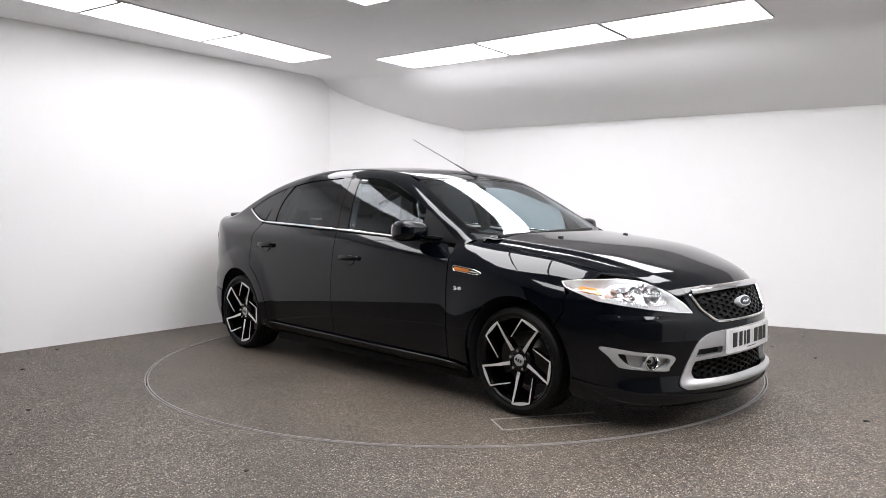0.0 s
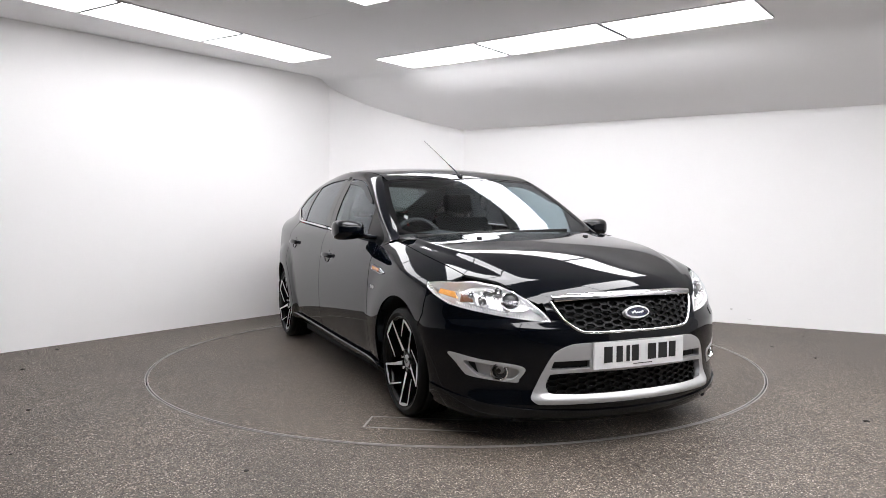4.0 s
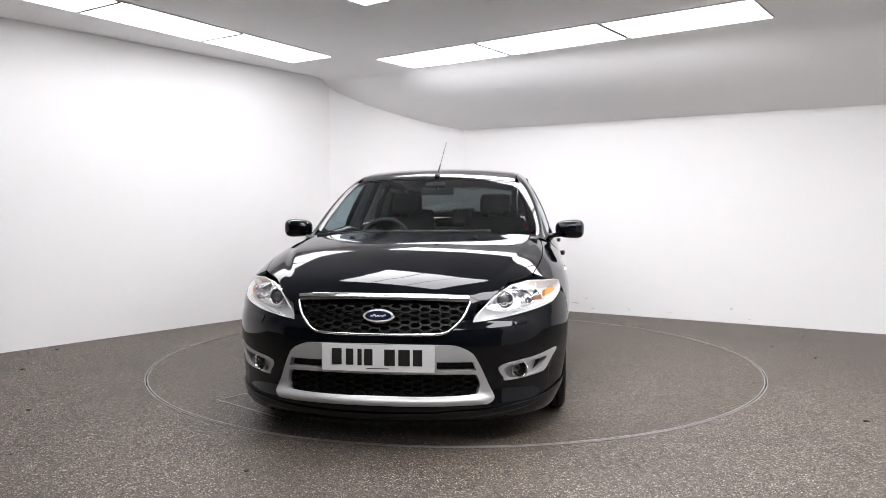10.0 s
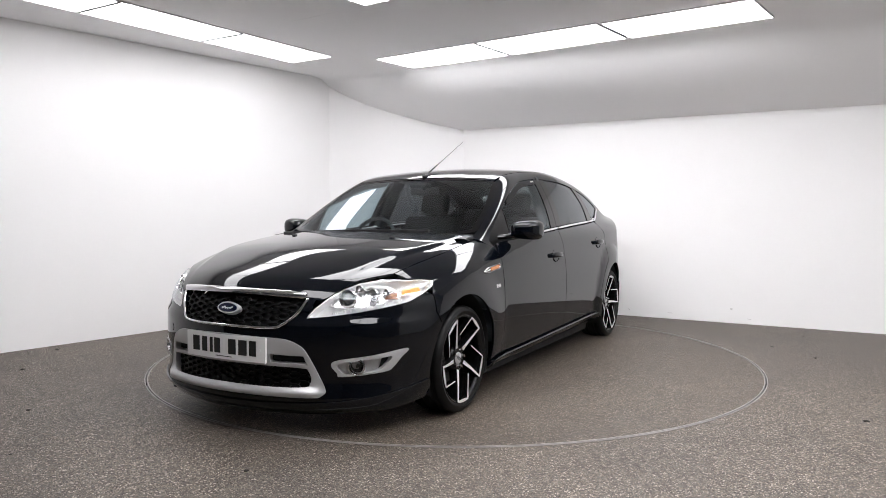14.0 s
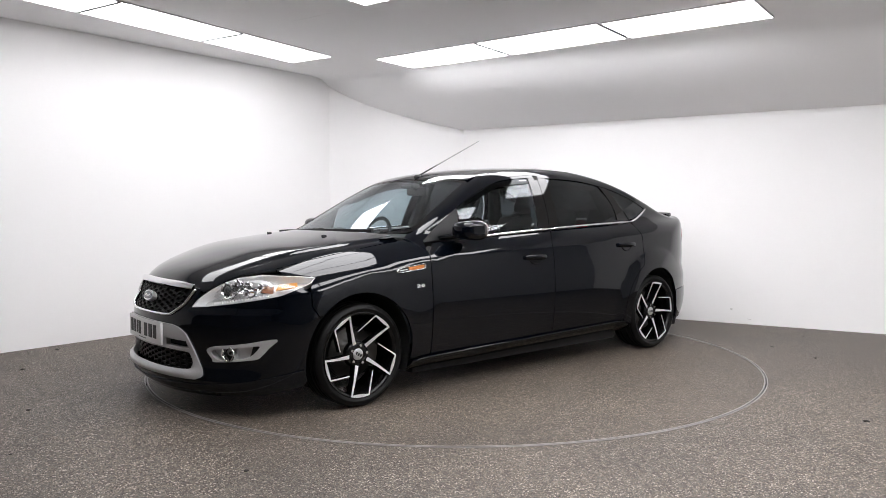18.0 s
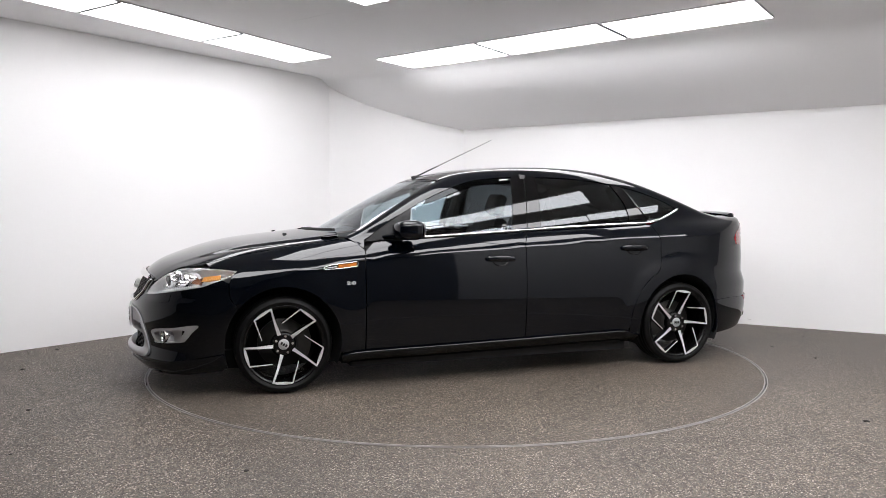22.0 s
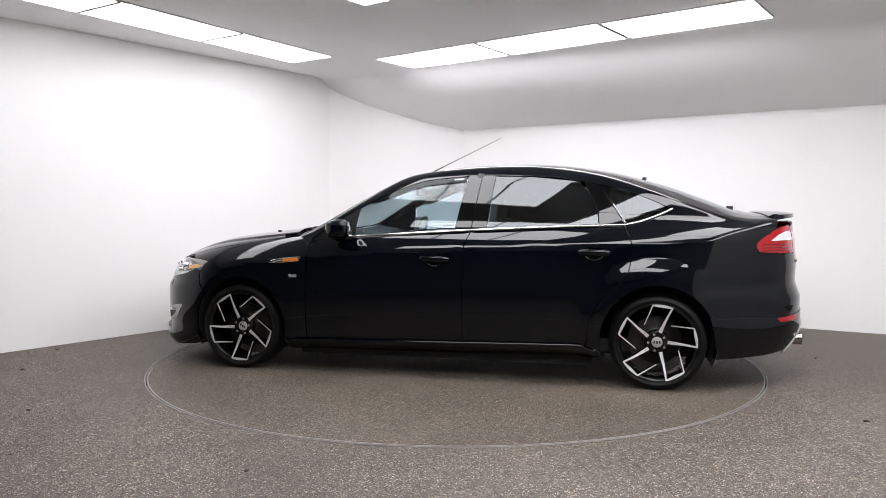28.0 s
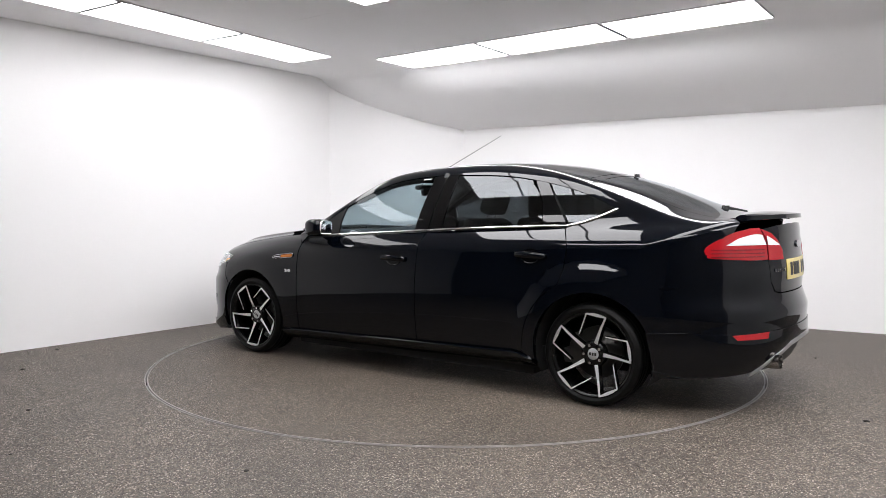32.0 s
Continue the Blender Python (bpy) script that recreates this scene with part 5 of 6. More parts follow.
def side_details():
    # door handles with their cups
    for door, x0, x1, z in ((front_door, 0.105, -0.105, 0.803), (rear_door, -0.930, -1.140, 0.858)):
        cx = (x0 + x1) / 2
        cup = [(cx + 0.062 * math.cos(a) + 0.0, z - 0.004 + 0.044 * math.sin(a)) for a in np.linspace(0, 2 * math.pi, 28, endpoint=False)]
        panel("handle_cup", np.array(cup), SIDE, body, M_TRIM, door, lift=0.0015, thick=0.0, grid=0.02)
        lip = [(cx + 0.060 * math.cos(a), z - 0.004 + 0.043 * math.sin(a)) for a in np.linspace(math.pi * 1.12, math.pi * 1.88, 18)]
        bead("cup_lip", [S(x, w, body) for x, w in lip], body, 0.0032, 0.0035, M_PAINT, door, label="rounded lower lip of the handle cup")
        for s in (1, -1):
            verts, faces, n = [], [], 18
            for i in range(n + 1):
                t = i / n
                x = x0 + (x1 - x0) * t
                zz = z + 0.004 * math.sin(math.pi * t) - 0.006 * t + 0.003
                y = float(S(x, zz, body)[1])
                out = 0.012 + 0.020 * math.sin(math.pi * min(1, max(0, t))) ** 0.6
                h = 0.014 + 0.004 * math.sin(math.pi * t) ** 0.5
                for a in np.linspace(0, 2 * math.pi, 10, endpoint=False):
                    e = 1.0 if 0 < i < n else 0.55
                    verts.append((x, s * (y + out + 0.009 * math.cos(a) * e), zz + h * math.sin(a) * e))
            for i in range(n):
                for j in range(10):
                    k = (j + 1) % 10
                    faces.append((i * 10 + j, (i + 1) * 10 + j, (i + 1) * 10 + k, i * 10 + k))
            faces += [tuple(range(10)), tuple(range(n * 10 + 9, n * 10 - 1, -1))]
            bm = bmesh.new()
            vs = [bm.verts.new(v) for v in verts]
            for f in faces:
                bm.faces.new([vs[i] for i in f])
            for x in (x0 - 0.012, x1 + 0.012):
                y = float(S(x, z, body)[1])
                box(bm, (x - 0.012, min(s * (y - 0.01), s * (y + 0.016)), z - 0.009), (x + 0.012, max(s * (y - 0.01), s * (y + 0.016)), z + 0.011), 0.003)
            part("handle", bm, M_PAINT, door[s], smooth=50)
    # side repeaters in the front wings
    ring = [(1.183, 0.767), (1.165, 0.776), (1.12, 0.785), (0.972, 0.799), (0.977, 0.776), (1.10, 0.763), (1.15, 0.761)]
    rep = panel("side_repeater", ring, SIDE, body, M_TRIM, car, lift=0.002, thick=0.008, grid=0.02, gap=0.012, label="chrome-edged wing vent with amber repeater")
    loop = smooth_line([(1.186, 0.766), (1.165, 0.777), (1.12, 0.787), (1.04, 0.796), (0.972, 0.802), (0.966, 0.789), (0.976, 0.775), (1.04, 0.768), (1.10, 0.762), (1.15, 0.759)], 4, True)
    bead("vent_rim", [S(x, z, body) for x, z in loop + loop[:1]], body, 0.0027, 0.005, M_CHROME, rep, label="bright chrome rim")
    panel("repeater_lens", [(1.092, 0.785), (0.976, 0.797), (0.979, 0.778), (1.092, 0.768)], SIDE, body, M_REPEATER, rep, lift=0.006, thick=0.004, grid=0.02, gap=0.012, label="amber lens")
    panel("vent_fin", [(1.162, 0.770), (1.10, 0.778), (1.10, 0.774), (1.162, 0.767)], SIDE, body, M_BRIGHT, rep, lift=0.005, thick=0.003, grid=0.02, gap=0.012, label="thin chrome fin")
    # engine badge on the wing
    for s in (1, -1):
        cu = bpy.data.curves.new("badge_text", "FONT")
        cu.body, cu.size, cu.extrude, cu.offset, cu.align_x, cu.align_y = "2\u00b70", 0.027, 0.0015, 0.0012, "CENTER", "CENTER"
        cu.materials.append(M_BRIGHT)
        p = S(1.012, 0.672, body)
        ob = new("engine_badge", cu)
        ob.parent = car
        ob["label"] = "chrome engine size badge"
        ob.matrix_basis = Matrix.Translation((p[0], s * (p[1] + 0.003), p[2])) @ (pose(0, 0, 0, 90, 0, 180) if s > 0 else pose(0, 0, 0, 90, 0, 0)) @ Matrix.Diagonal((1.65, 1, 1, 1))
    # fuel flap on the off side
    flap = smooth_line([(-1.50, 0.955), (-1.40, 0.965), (-1.375, 0.94), (-1.38, 0.86), (-1.41, 0.84), (-1.49, 0.84), (-1.515, 0.865), (-1.52, 0.935)], 4, True)
    panel("fuel_flap", flap, SLANT_X, shell, M_PAINT, car, sides=(-1,), lift=0.002, thick=0.004)
    # wind deflectors over the front windows
    d = dlo(0.47, -0.165, -0.006, 12) + [(-0.165, dlo_z(-0.165) - 0.032)] + dlo(-0.15, 0.40, -0.040, 12) + [(0.49, dlo_z(0.49) - 0.022)]
    panel("wind_deflector", d, SIDE, cabin, M_SMOKE, front_door, lift=0.001, thick=0.003, grid=0.03, label="smoked wind deflector")
    panel("deflector_label", [(-0.085, dlo_z(-0.085) - 0.016), (-0.150, dlo_z(-0.15) - 0.016), (-0.150, dlo_z(-0.15) - 0.022), (-0.085, dlo_z(-0.085) - 0.022)], SIDE, cabin, M_PLATE_W, front_door, lift=0.0025, thick=0.001, grid=0.03, label="small white bar of print")
    for z in (1.022, 1.029):
        panel("glass_mark", [(-0.050, z), (-0.082, z), (-0.082, z + 0.003), (-0.050, z + 0.003)], SIDE, cabin, M_ETCH, front_door, lift=-0.004, thick=0.0006, grid=0.03, label="small etched bar of print")
    # door mirrors
    for s in (1, -1):
        bm = bmesh.new()
        bmesh.ops.create_uvsphere(bm, u_segments=28, v_segments=18, radius=1)
        for v in bm.verts:
            x, y, z = v.co
            sx, sy, sz = (math.copysign(abs(c) ** e, c) for c, e in ((x, 0.75), (y, 0.62), (z, 0.62)))
            x = sx * 0.108 if sx > 0 else sx * 0.064
            wide = 0.92 + 0.10 * sy
            v.co = (0.635 + x - 0.012 * sy * 1.0, s * (0.942 + sy * 0.096), 1.001 + sz * 0.067 * wide)
        hs = part("door_mirror", bm, M_PAINT, car, "glossy black door mirror", smooth=60)
        bm = bmesh.new()
        ov = []
        for a in np.linspace(0, 2 * math.pi, 32, endpoint=False):
            cx, sz = math.cos(a), math.sin(a)
            ov.append((s * (0.940 + math.copysign(abs(cx) ** 0.6, cx) * 0.074), 1.001 + math.copysign(abs(sz) ** 0.6, sz) * 0.050))
        a0 = [bm.verts.new((0.582 - 0.20 * (abs(y) - 0.94), y, z)) for y, z in ov]
        a1 = [bm.verts.new((0.572 - 0.20 * (abs(y) - 0.94), y, z)) for y, z in ov]
        bm.faces.new(a0)
        bm.faces.new(a1)
        for i in range(len(ov)):
            j = (i + 1) % len(ov)
            bm.faces.new((a0[i], a0[j], a1[j], a1[i]))
        part("mirror_glass", bm, M_CHROME, hs, "mirror glass", smooth=0)
        bm = bmesh.new()
        prev = None
        for t in np.linspace(0, 1, 8):
            c = Vector((0.735 - 0.09 * t, s * (0.795 + 0.10 * t), 0.955 + 0.012 * t))
            ring = [bm.verts.new((c.x + 0.052 * (1 - 0.35 * t) * math.cos(a), c.y, c.z + 0.017 * math.sin(a))) for a in np.linspace(0, 2 * math.pi, 14, endpoint=False)]
            if prev:
                for i in range(14):
                    bm.faces.new((prev[i], prev[(i + 1) % 14], ring[(i + 1) % 14], ring[i]))
            prev = ring
        part("mirror_arm", bm, M_PAINT, hs)
    # aerial
    bm = bmesh.new()
    bmesh.ops.create_uvsphere(bm, u_segments=16, v_segments=8, radius=0.03, matrix=Matrix.Translation((0.325, 0, 1.375)) @ Matrix.Diagonal((1.3, 0.7, 0.5, 1)))
    an = part("aerial", bm, M_PLASTIC, car, "black roof aerial")
    tip, foot = Vector((-0.300, -0.012, 1.677)), Vector((0.322, 0.0, 1.382))
    k = foot + (tip - foot) * 0.28
    part("aerial_spring", rod(bmesh.new(), foot, k, 0.0058, 0.0045), M_PLASTIC, an)
    part("aerial_mast", rod(bmesh.new(), k, tip, 0.0024, 0.0016, 8), M_PLASTIC, an)


M_ETCH = material("etched_glass_print", (0.22, 0.23, 0.23), 0.6, grain=0.1)
M_PIPE = material("polished_steel_pipe", (0.34, 0.32, 0.30), 0.18, 1.0, grain=0.1)
SLANT_X = Flat((0, 0.85, 0.5))
M_SMOKE = glazing("smoked_acrylic", (0.03, 0.03, 0.033), 1.30)
side_details()


def rear_end():
    p1 = [(-2.022, 0.759, 0.908), (-2.030, 0.752, 0.926), (-2.054, 0.732, 0.949), (-2.098, 0.690, 0.981), (-2.142, 0.642, 1.007), (-2.19, 0.565, 1.027), (-2.222, 0.505, 1.030), (-2.258, 0.468, 0.96), (-2.275, 0.467, 0.857), (-2.217, 0.578, 0.855), (-2.06, 0.738, 0.866), (-2.033, 0.755, 0.872)]
    lamp = panel("tail_lamp", TAIL.flat(p1), TAIL, body, M_REDLENS, car, lift=0.003, thick=0.03, grid=0.025, gap=0.02, label="red and clear tail lamp")
    c1 = smooth_line([(-2.105, 0.680, 0.936), (-2.13, 0.655, 0.954), (-2.155, 0.625, 0.974), (-2.20, 0.545, 0.994), (-2.232, 0.492, 0.992)], 3) + [(-2.258, 0.470, 0.938)]
    panel("reversing_lens", TAIL.flat(c1), TAIL, body, M_CLEARLAMP, lamp, lift=0.0055, thick=0.004, grid=0.02, gap=0.015, label="clear silvered lens")
    for z in (0.912, 0.893, 0.874):
        surface_strip("lamp_ridge", [(-2.050, 0.737, z), (-2.12, 0.680, z), (-2.20, 0.590, z), (-2.262, 0.490, z)], 0.0045, TAIL, body, M_DEEPRED, lamp, lift=0.0055, thick=0.003, sides=(1, -1), label="deep red ridge")
    p2 = [(-2.230, 0.495, 1.024), (-2.275, 0.42, 1.0), (-2.305, 0.36, 0.96), (-2.325, 0.31, 0.905), (-2.330, 0.305, 0.852), (-2.28, 0.458, 0.853), (-2.262, 0.458, 0.96)]
    lamp2 = panel("tailgate_lamp", TAIL.flat(p2), TAIL, body, M_REDLENS, tailgate, lift=0.004, thick=0.02, grid=0.025, gap=0.02, label="red and clear lamp on the tailgate")
    c2 = [(-2.248, 0.455, 0.986), (-2.285, 0.39, 0.957), (-2.310, 0.338, 0.932), (-2.266, 0.456, 0.937)]
    panel("lamp_clear", TAIL.flat(c2), TAIL, body, M_CLEARLAMP, tailgate, lift=0.0065, thick=0.004, grid=0.02, gap=0.015, label="clear silvered lens")
    rf = [(-2.155, 0.69, 0.453), (-2.297, 0.507, 0.466), (-2.294, 0.517, 0.430), (-2.175, 0.673, 0.428)]
    panel("rear_reflector", TAIL.flat(rf), TAIL, body, M_REDLENS, rear_bumper, lift=0.009, thick=0.008, grid=0.03, label="red reflector")
    # spoiler on the tailgate
    bm = bmesh.new()
    prev = None
    for y in np.linspace(-0.53, 0.53, 31):
        e = abs(y) / 0.53
        xt = -2.350 + 0.14 * e ** 2 + 0.03 * e ** 8
        xl = -2.10 - 0.02 * e
        zt = 1.108 - 0.012 * e ** 2
        pts = []
        for t in np.linspace(0, 1, 7):
            x = xl + (xt - xl) * t
            base = 1.112 - 0.10 * y * y + 0.004
            pts.append((x, y, base + (zt - base) * t + 0.010 * math.sin(math.pi * t)))
        for t in np.linspace(1, 0, 7):
            x = xl + (xt - xl) * t
            base = 1.112 - 0.10 * y * y - 0.055 + 0.02 * e ** 2
            pts.append((x - (0.004 if t > 0.9 else 0), y, base + (zt - 0.020 - base) * t - 0.004))
        ring = [bm.verts.new(p) for p in pts]
        if prev:
            for i in range(len(ring)):
                j = (i + 1) % len(ring)
                bm.faces.new((prev[i], prev[j], ring[j], ring[i]))
        else:
            bm.faces.new(ring)
        prev = ring
    bm.faces.new(prev)
    part("spoiler", bm, M_PAINT, tailgate, "black tailgate spoiler lip", smooth=50)
    # plate and lettering on the tailgate
    area = lambda y0, y1, z0, z1: TAIL.flat(np.array([(-2.35, y0, z0), (-2.35, y1, z0), (-2.35, y1, z1), (-2.35, y0, z1)]))
    pl = panel("rear_number_plate", area(-0.262, 0.262, 0.735, 0.850), TAIL, body, M_PLATE_Y, tailgate, sides=(1,), lift=0.004, thick=0.006, label="yellow rear plate with plain black bars")[1]
    for y in (0.195, 0.14, 0.095, 0.05, -0.05, -0.12, -0.185):
        panel("rear_plate_bar", area(y - 0.02, y + 0.02, 0.757, 0.830), TAIL, body, M_INK, pl, sides=(1,), lift=0.0055, thick=0.001)
    for i in range(6):
        y = 0.405 - 0.023 * i
        p = strike(body, *TAIL.rays([[math.atan2(y, 2.33 - 1.3) * 0.9, 0.795]]))[0]
        part("lettering_bar", box(bmesh.new(), (p[0] - 0.004, p[1] - 0.009, 0.786), (p[0] + 0.004, p[1] + 0.009, 0.804)), M_CHROME, tailgate, "chrome bar of small lettering", smooth=0)
    ov = [(0.05 * math.cos(a), 0.93 + 0.02 * math.sin(a)) for a in np.linspace(0, 2 * math.pi, 30, endpoint=False)]
    panel("rear_badge", np.array(ov), TAIL, body, M_BLUE, tailgate, sides=(1,), lift=0.008, thick=0.01, grid=0.02, gap=0.012, label="blue oval badge")
    # tailpipe
    a, b = Vector((-2.13, 0.41, 0.280)), Vector((-2.34, 0.435, 0.292))
    q = (b - a).to_track_quat("Z", "Y").to_matrix().to_4x4()
    pipe = spun_bm([(0.038, 0.0), (0.040, 0.215), (0.041, 0.222), (0.037, 0.222), (0.035, 0.21), (0.035, 0.0)], 32, "z")
    part("tailpipe", pipe, M_PIPE, car, "polished steel tailpipe", m=Matrix.Translation(a) @ q)
    # washer on the tailgate's top edge and rear wiper
    part("rear_washer", box(bmesh.new(), (-1.375, -0.012, 1.345), (-1.345, 0.012, 1.366), 0.004), M_PLASTIC, tailgate)
    bm = rod(bmesh.new(), (-1.93, 0.05, 1.150), (-1.99, -0.30, 1.118), 0.008)
    rod(bm, (-1.95, 0.05, 1.130), (-1.95, 0.05, 1.155), 0.018)
    part("rear_wiper", bm, M_PLASTIC, tailgate)


rear_end()


def inside_car():
    # dark inner skins behind the shut lines
    liner = [(1.02, 0.16), (1.02, 0.90), (0.85, 0.93)] + belt(0.75, -1.2, -0.02) + [(-1.24, 0.9), (-1.2, 0.72)] + arc(-WHEEL_X, WHEEL_Z, 0.46, 58, 5, 8) + [(-0.95, 0.16)]
    panel("inner_skin", liner, SIDE, body, M_GAP, car, lift=-0.035, thick=0.0, grid=0.1)
    half = [(2.16, 0), (2.12, 0.3), (2.0, 0.5), (1.85, 0.68), (1.6, 0.72), (1.1, 0.72), (1.05, 0.6), (1.15, 0)]
    panel("bonnet_liner", both(half), TOP, body, M_GAP, car, sides=(1,), lift=-0.04, thick=0.0, grid=0.1)
    # underbody
    bm = bmesh.new()
    box(bm, (-1.02, -0.80, 0.118), (1.0, 0.80, 0.22), 0.02)
    box(bm, (1.0, -0.60, 0.118), (2.16, 0.60, 0.24), 0.02)
    box(bm, (-2.0, -0.50, 0.16), (-1.02, 0.50, 0.30), 0.02)
    box(bm, (1.0, -0.54, 0.24), (1.75, 0.54, 0.84), 0.02)
    box(bm, (-2.05, -0.54, 0.30), (-1.2, 0.54, 0.92), 0.02)
    part("underbody", bm, M_GAP, car, "dark underbody")
    for x in (WHEEL_X, -WHEEL_X):
        for s in (1, -1):
            bm = bmesh.new()
            pts = arc(0, 0, 0.362, -25, 205, 28)
            prev = None
            for px, pz in pts:
                ya, yb = 0.55, 0.862
                v = [bm.verts.new((x + px, s * ya, WHEEL_Z + 0.012 + pz)), bm.verts.new((x + px, s * yb, WHEEL_Z + 0.012 + pz))]
                if prev:
                    bm.faces.new((prev[0], v[0], v[1], prev[1]))
                prev = v
            inner = [bm.verts.new((x + px, s * 0.55, WHEEL_Z + 0.012 + pz)) for px, pz in pts]
            bm.faces.new(inner)
            part("wheel_arch_liner", bm, M_GAP, car)
    # cabin floor, dashboard, seats
    bm = bmesh.new()
    box(bm, (-1.3, -0.78, 0.22), (1.0, 0.78, 0.30))
    part("cabin_floor", bm, M_DASH, car)
    bm = bmesh.new()
    prev = None
    for y in np.linspace(-0.74, 0.74, 13):
        hump = 0.035 * math.exp(-((y + 0.37) / 0.16) ** 2)
        prof = [(1.10, 0.60), (1.10, 0.95), (0.98, 0.972), (0.80, 0.965 + hump), (0.66, 0.935 + hump), (0.60, 0.88), (0.62, 0.70), (0.70, 0.60)]
        k = 0.30 * y * y
        ring = [bm.verts.new((x - k * (1 if x > 0.9 else 0.3), y, z)) for x, z in prof]
        if prev:
            for i in range(8):
                bm.faces.new((prev[i], prev[(i + 1) % 8], ring[(i + 1) % 8], ring[i]))
        else:
            bm.faces.new(ring)
        prev = ring
    bm.faces.new(prev)
    part("dashboard", bm, M_DASH, car, "dark moulded dashboard", smooth=40)
    # steering wheel on the off side
    m = Matrix.Translation((0.47, -0.37, 0.90)) @ pose(0, 0, 0, 0, 66, 0)
    bm = bmesh.new()
    n, k = 40, 10
    rings = []
    for i in range(n):
        a = 2 * math.pi * i / n
        rings.append([bm.verts.new(m @ Vector(((0.178 + 0.015 * math.cos(b)) * math.cos(a), (0.178 + 0.015 * math.cos(b)) * math.sin(a), 0.013 * math.sin(b)))) for b in np.linspace(0, 2 * math.pi, k, endpoint=False)])
    for i in range(n):
        for j in range(k):
            bm.faces.new((rings[i][j], rings[(i + 1) % n][j], rings[(i + 1) % n][(j + 1) % k], rings[i][(j + 1) % k]))
    box(bm, (-0.07, -0.06, -0.03), (0.07, 0.06, 0.015), 0.02, m)
    box(bm, (-0.02, -0.17, -0.01), (0.02, 0.17, 0.006), 0.004, m)
    rod(bm, m @ Vector((0, 0, -0.02)), m @ Vector((0, 0, -0.3)), 0.035)
    part("steering_wheel", bm, M_DASH, car, "black steering wheel")

    def seat(x, y, w, name, tall=0.60, lean=20):
        bm = bmesh.new()
        box(bm, (x - 0.25, y - w, 0.40), (x + 0.27, y + w, 0.56), 0.06)
        back = Matrix.Translation((x - 0.22, y, 0.50)) @ pose(0, 0, 0, 0, -lean, 0)
        box(bm, (-0.07, -w, 0.0), (0.06, w, tall), 0.05, back)
        box(bm, (-0.01, -w * 1.02, 0.05), (0.09, -w * 0.72, tall * 0.85), 0.03, back)
        box(bm, (-0.01, w * 0.72, 0.05), (0.09, w * 1.02, tall * 0.85), 0.03, back)
        ob = part(name, bm, M_SEAT, car, "charcoal cloth seat", smooth=50)
        return ob, back

    def headrest(parent, back, y, tall, hw=0.125):
        bm = bmesh.new()
        box(bm, (-0.05, y - hw, tall + 0.035), (0.05, y + hw, tall + 0.205), 0.045, back)
        part("headrest", bm, M_SEAT, parent, smooth=60)
        bm = bmesh.new()
        for d in (-0.05, 0.05):
            rod(bm, back @ Vector((0, y + d, tall - 0.02)), back @ Vector((0, y + d, tall + 0.06)), 0.006)
        part("headrest_posts", bm, M_CHROME, parent)
    for y in (0.37, -0.37):
        ob, back = seat(-0.02, y, 0.25, "front_seat")
        headrest(ob, back, 0, 0.60)
    ob, back = seat(-0.88, 0.0, 0.64, "rear_seat", 0.50, 24)
    for y in (0.40, -0.40, 0.0):
        headrest(ob, back, y, 0.48, 0.13 if y else 0.10)
    part("parcel_shelf", box(bmesh.new(), (-1.9, -0.55, 0.93), (-1.2, 0.55, 0.955)), M_DASH, car)
    # rear-view mirror
    bm = box(bmesh.new(), (0.31, -0.12, 1.235), (0.345, 0.12, 1.295), 0.015)
    rod(bm, (0.34, 0, 1.28), (0.42, 0, 1.325), 0.012)
    part("interior_mirror", bm, M_PLASTIC, car, "black interior mirror")
    part("sensor_housing", box(bmesh.new(), (0.36, -0.075, 1.285), (0.44, 0.075, 1.325), 0.02), M_PLASTIC, car)
    # headlining
    half = [(0.30, 0), (0.28, 0.50), (0.0, 0.54), (-0.8, 0.53), (-1.2, 0.50), (-1.25, 0)]
    panel("headlining", both(half), TOP, cabin, M_LINING, car, sides=(1,), lift=-0.035, thick=0.0, grid=0.1)
    # pillar covers inside
    for s in (1, -1):
        bm = rod(bmesh.new(), (-0.20, s * 0.755, 0.98), (-0.27, s * 0.60, 1.36), 0.05, 0.045, 8)
        part("pillar_cover", bm, M_LINING, car)
        bm = rod(bmesh.new(), (-1.15, s * 0.70, 0.98), (-1.02, s * 0.585, 1.30), 0.07, 0.05, 8)
        part("pillar_cover", bm, M_LINING, car)
    # wipers
    for pts in (((1.16, -0.20, 0.984), (1.04, 0.44, 0.990)), ((1.12, -0.66, 0.965), (1.13, -0.03, 0.990))):
        a, b = Vector(pts[0]), Vector(pts[1])
        bm = rod(bmesh.new(), a, b, 0.008, 0.006, 8)
        box(bm, (-0.012, -0.0, -0.004), (0.012, (b - a).length, 0.014), 0.003, Matrix.Translation(a) @ (b - a).to_track_quat("Y", "Z").to_matrix().to_4x4())
        part("wiper", bm, M_PLASTIC, car)


inside_car()


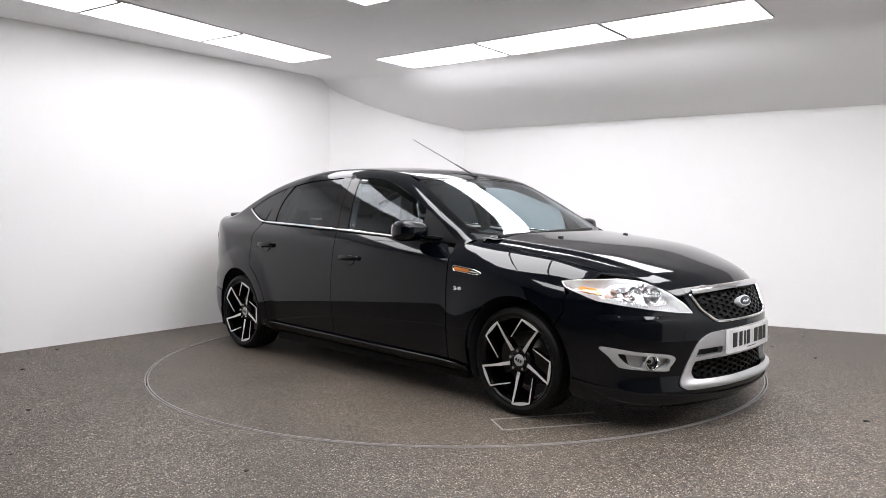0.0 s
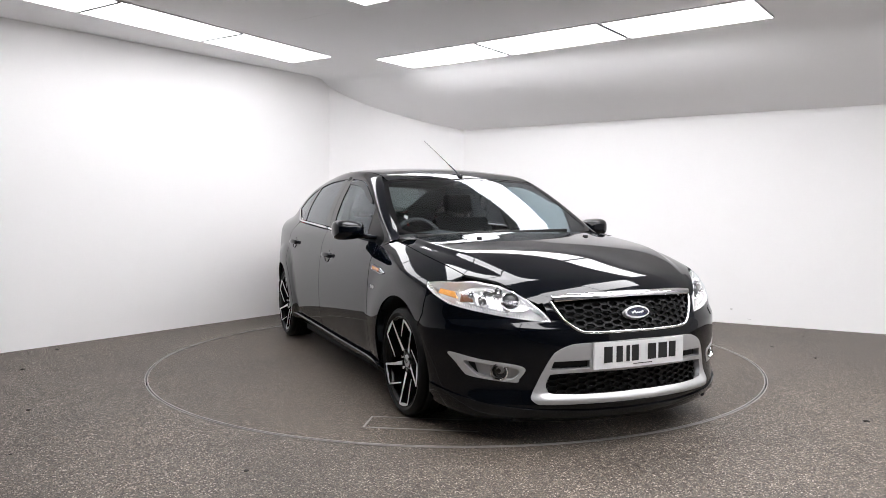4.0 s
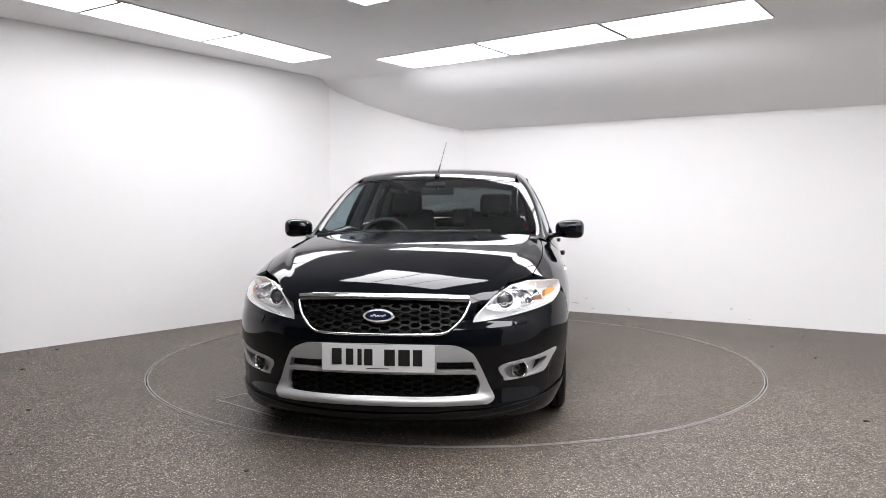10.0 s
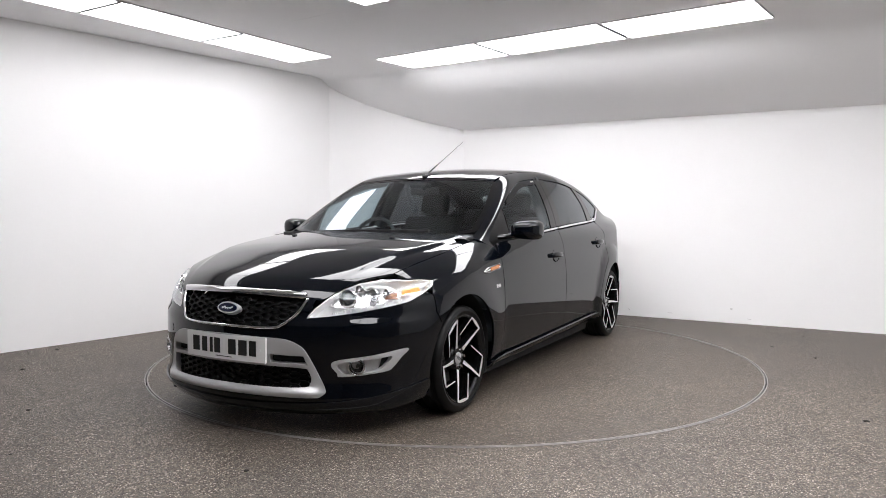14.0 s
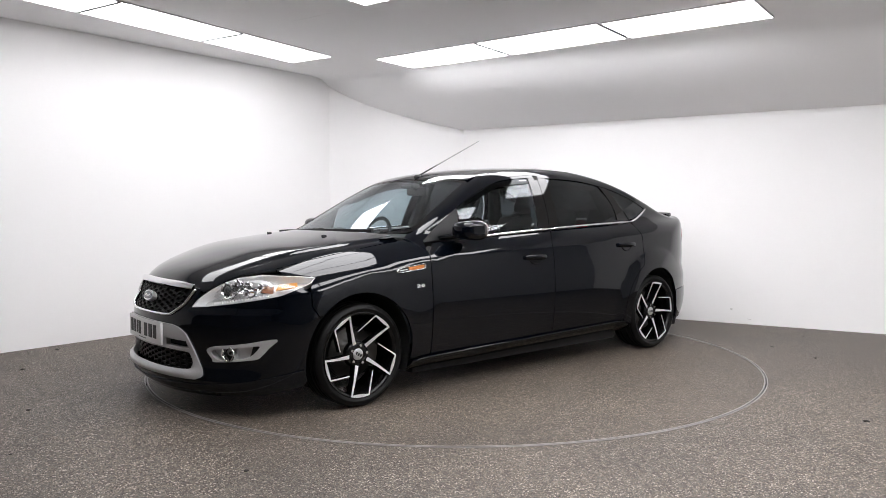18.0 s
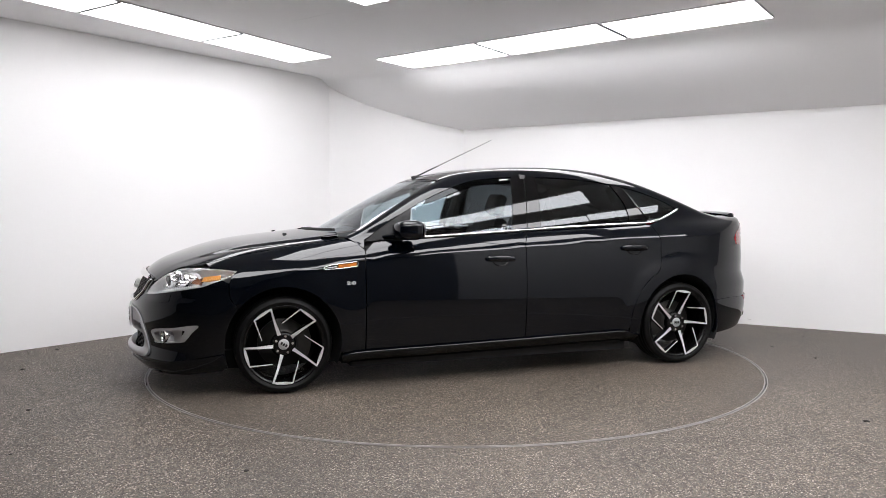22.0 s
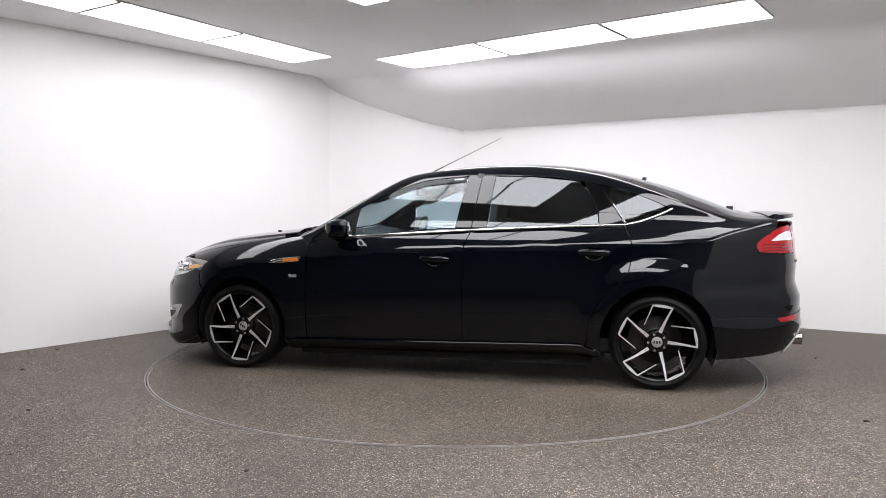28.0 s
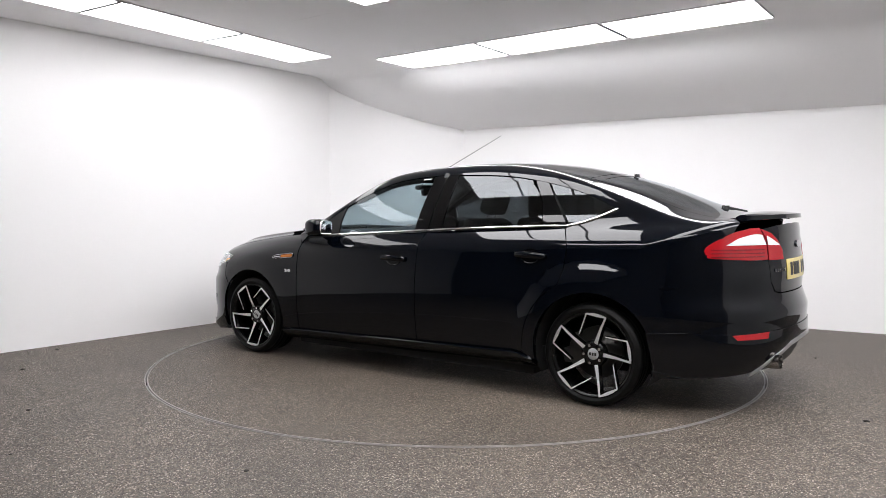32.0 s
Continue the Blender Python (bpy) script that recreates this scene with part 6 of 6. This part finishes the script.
# ---------------------------------------------------------------- marks of use in the room
def marks():
    rng = random.Random(5)
    base = WR0 + DR * 0.0
    # scuffs low on the back wall
    for d, z, w, h, a in ((1.42, 0.10, 0.10, 0.012, 8), (1.55, 0.16, 0.05, 0.010, -20), (1.62, 0.05, 0.06, 0.008, 4), (2.02, 0.07, 0.035, 0.010, 30), (2.45, 0.06, 0.06, 0.007, 0), (3.05, 0.14, 0.028, 0.022, 15), (3.22, 0.05, 0.05, 0.008, 10), (0.9, 0.08, 0.05, 0.008, -6)):
        p = base + DR * d + IN_R * 0.001
        bm = bmesh.new()
        ang = math.atan2(DR.y, DR.x)
        m = Matrix.Translation((p.x, p.y, z)) @ Matrix.Rotation(ang, 4, "Z") @ Matrix.Rotation(radians(a), 4, "Y")
        pts = []
        for i in range(14):
            t = 2 * math.pi * i / 14
            k = 0.6 + 0.5 * rng.random()
            pts.append(bm.verts.new(m @ Vector((w / 2 * math.cos(t) * k, 0, h / 2 * math.sin(t) * k))))
        bm.faces.new(pts)
        tagged(part("scuff_mark", bm, M_SCUFF, smooth=0), "faint grey scuff mark low on the white wall", "scuff mark", group="scuffs on the wall", kind="structure")
    # crack in the ceiling
    bm = bmesh.new()
    a, b = Vector((-1.327, 0.300)), Vector((-0.869, -0.029))
    n = Vector((-(b - a).y, (b - a).x)).normalized() * 0.0022
    pts = [a, a + (b - a) * 0.4 + n * 1.2, b, a + (b - a) * 0.45 + n * 2.2]
    bm.faces.new([bm.verts.new((p.x, p.y, CEIL - 0.0015)) for p in pts])
    tagged(part("ceiling_crack", bm, M_CRACK, smooth=0), "thin dark crack line in the white ceiling", "crack", kind="structure")
    # bits of dirt on the floor
    spots = [(-3.05, -0.55), (-3.2, 0.2), (-2.55, 1.25), (2.75, -0.05), (2.62, 0.42), (2.2, -1.75), (-2.05, -2.35), (2.35, 1.1), (-0.9, -2.55), (3.1, 0.9), (-2.4, -1.6), (2.9, -0.9)]
    for x, y in spots:
        bm = bmesh.new()
        bmesh.ops.create_icosphere(bm, subdivisions=1, radius=0.010 + 0.008 * rng.random())
        for v in bm.verts:
            v.co *= 0.7 + 0.6 * rng.random()
            v.co.z = max(0.0, v.co.z * 0.5)
        tagged(part("floor_debris", bm, M_DEBRIS, m=pose(x, y, 0.0, 0, 0, 360 * rng.random())), "small dark crumb of dirt on the floor", "debris", group="crumbs on the floor")


marks()


# ---------------------------------------------------------------- what moves
def motions():
    times = [0.5 * i for i in range(65)]
    walk(table, [(t, pose(0, 0, 0, 0, 0, turn(t))) for t in times])
    walk(car, [(t, pose(0, 0, 0, 0, 0, turn(t)) @ pose(CAR_X, CAR_Y, 0.0)) for t in times])


motions()
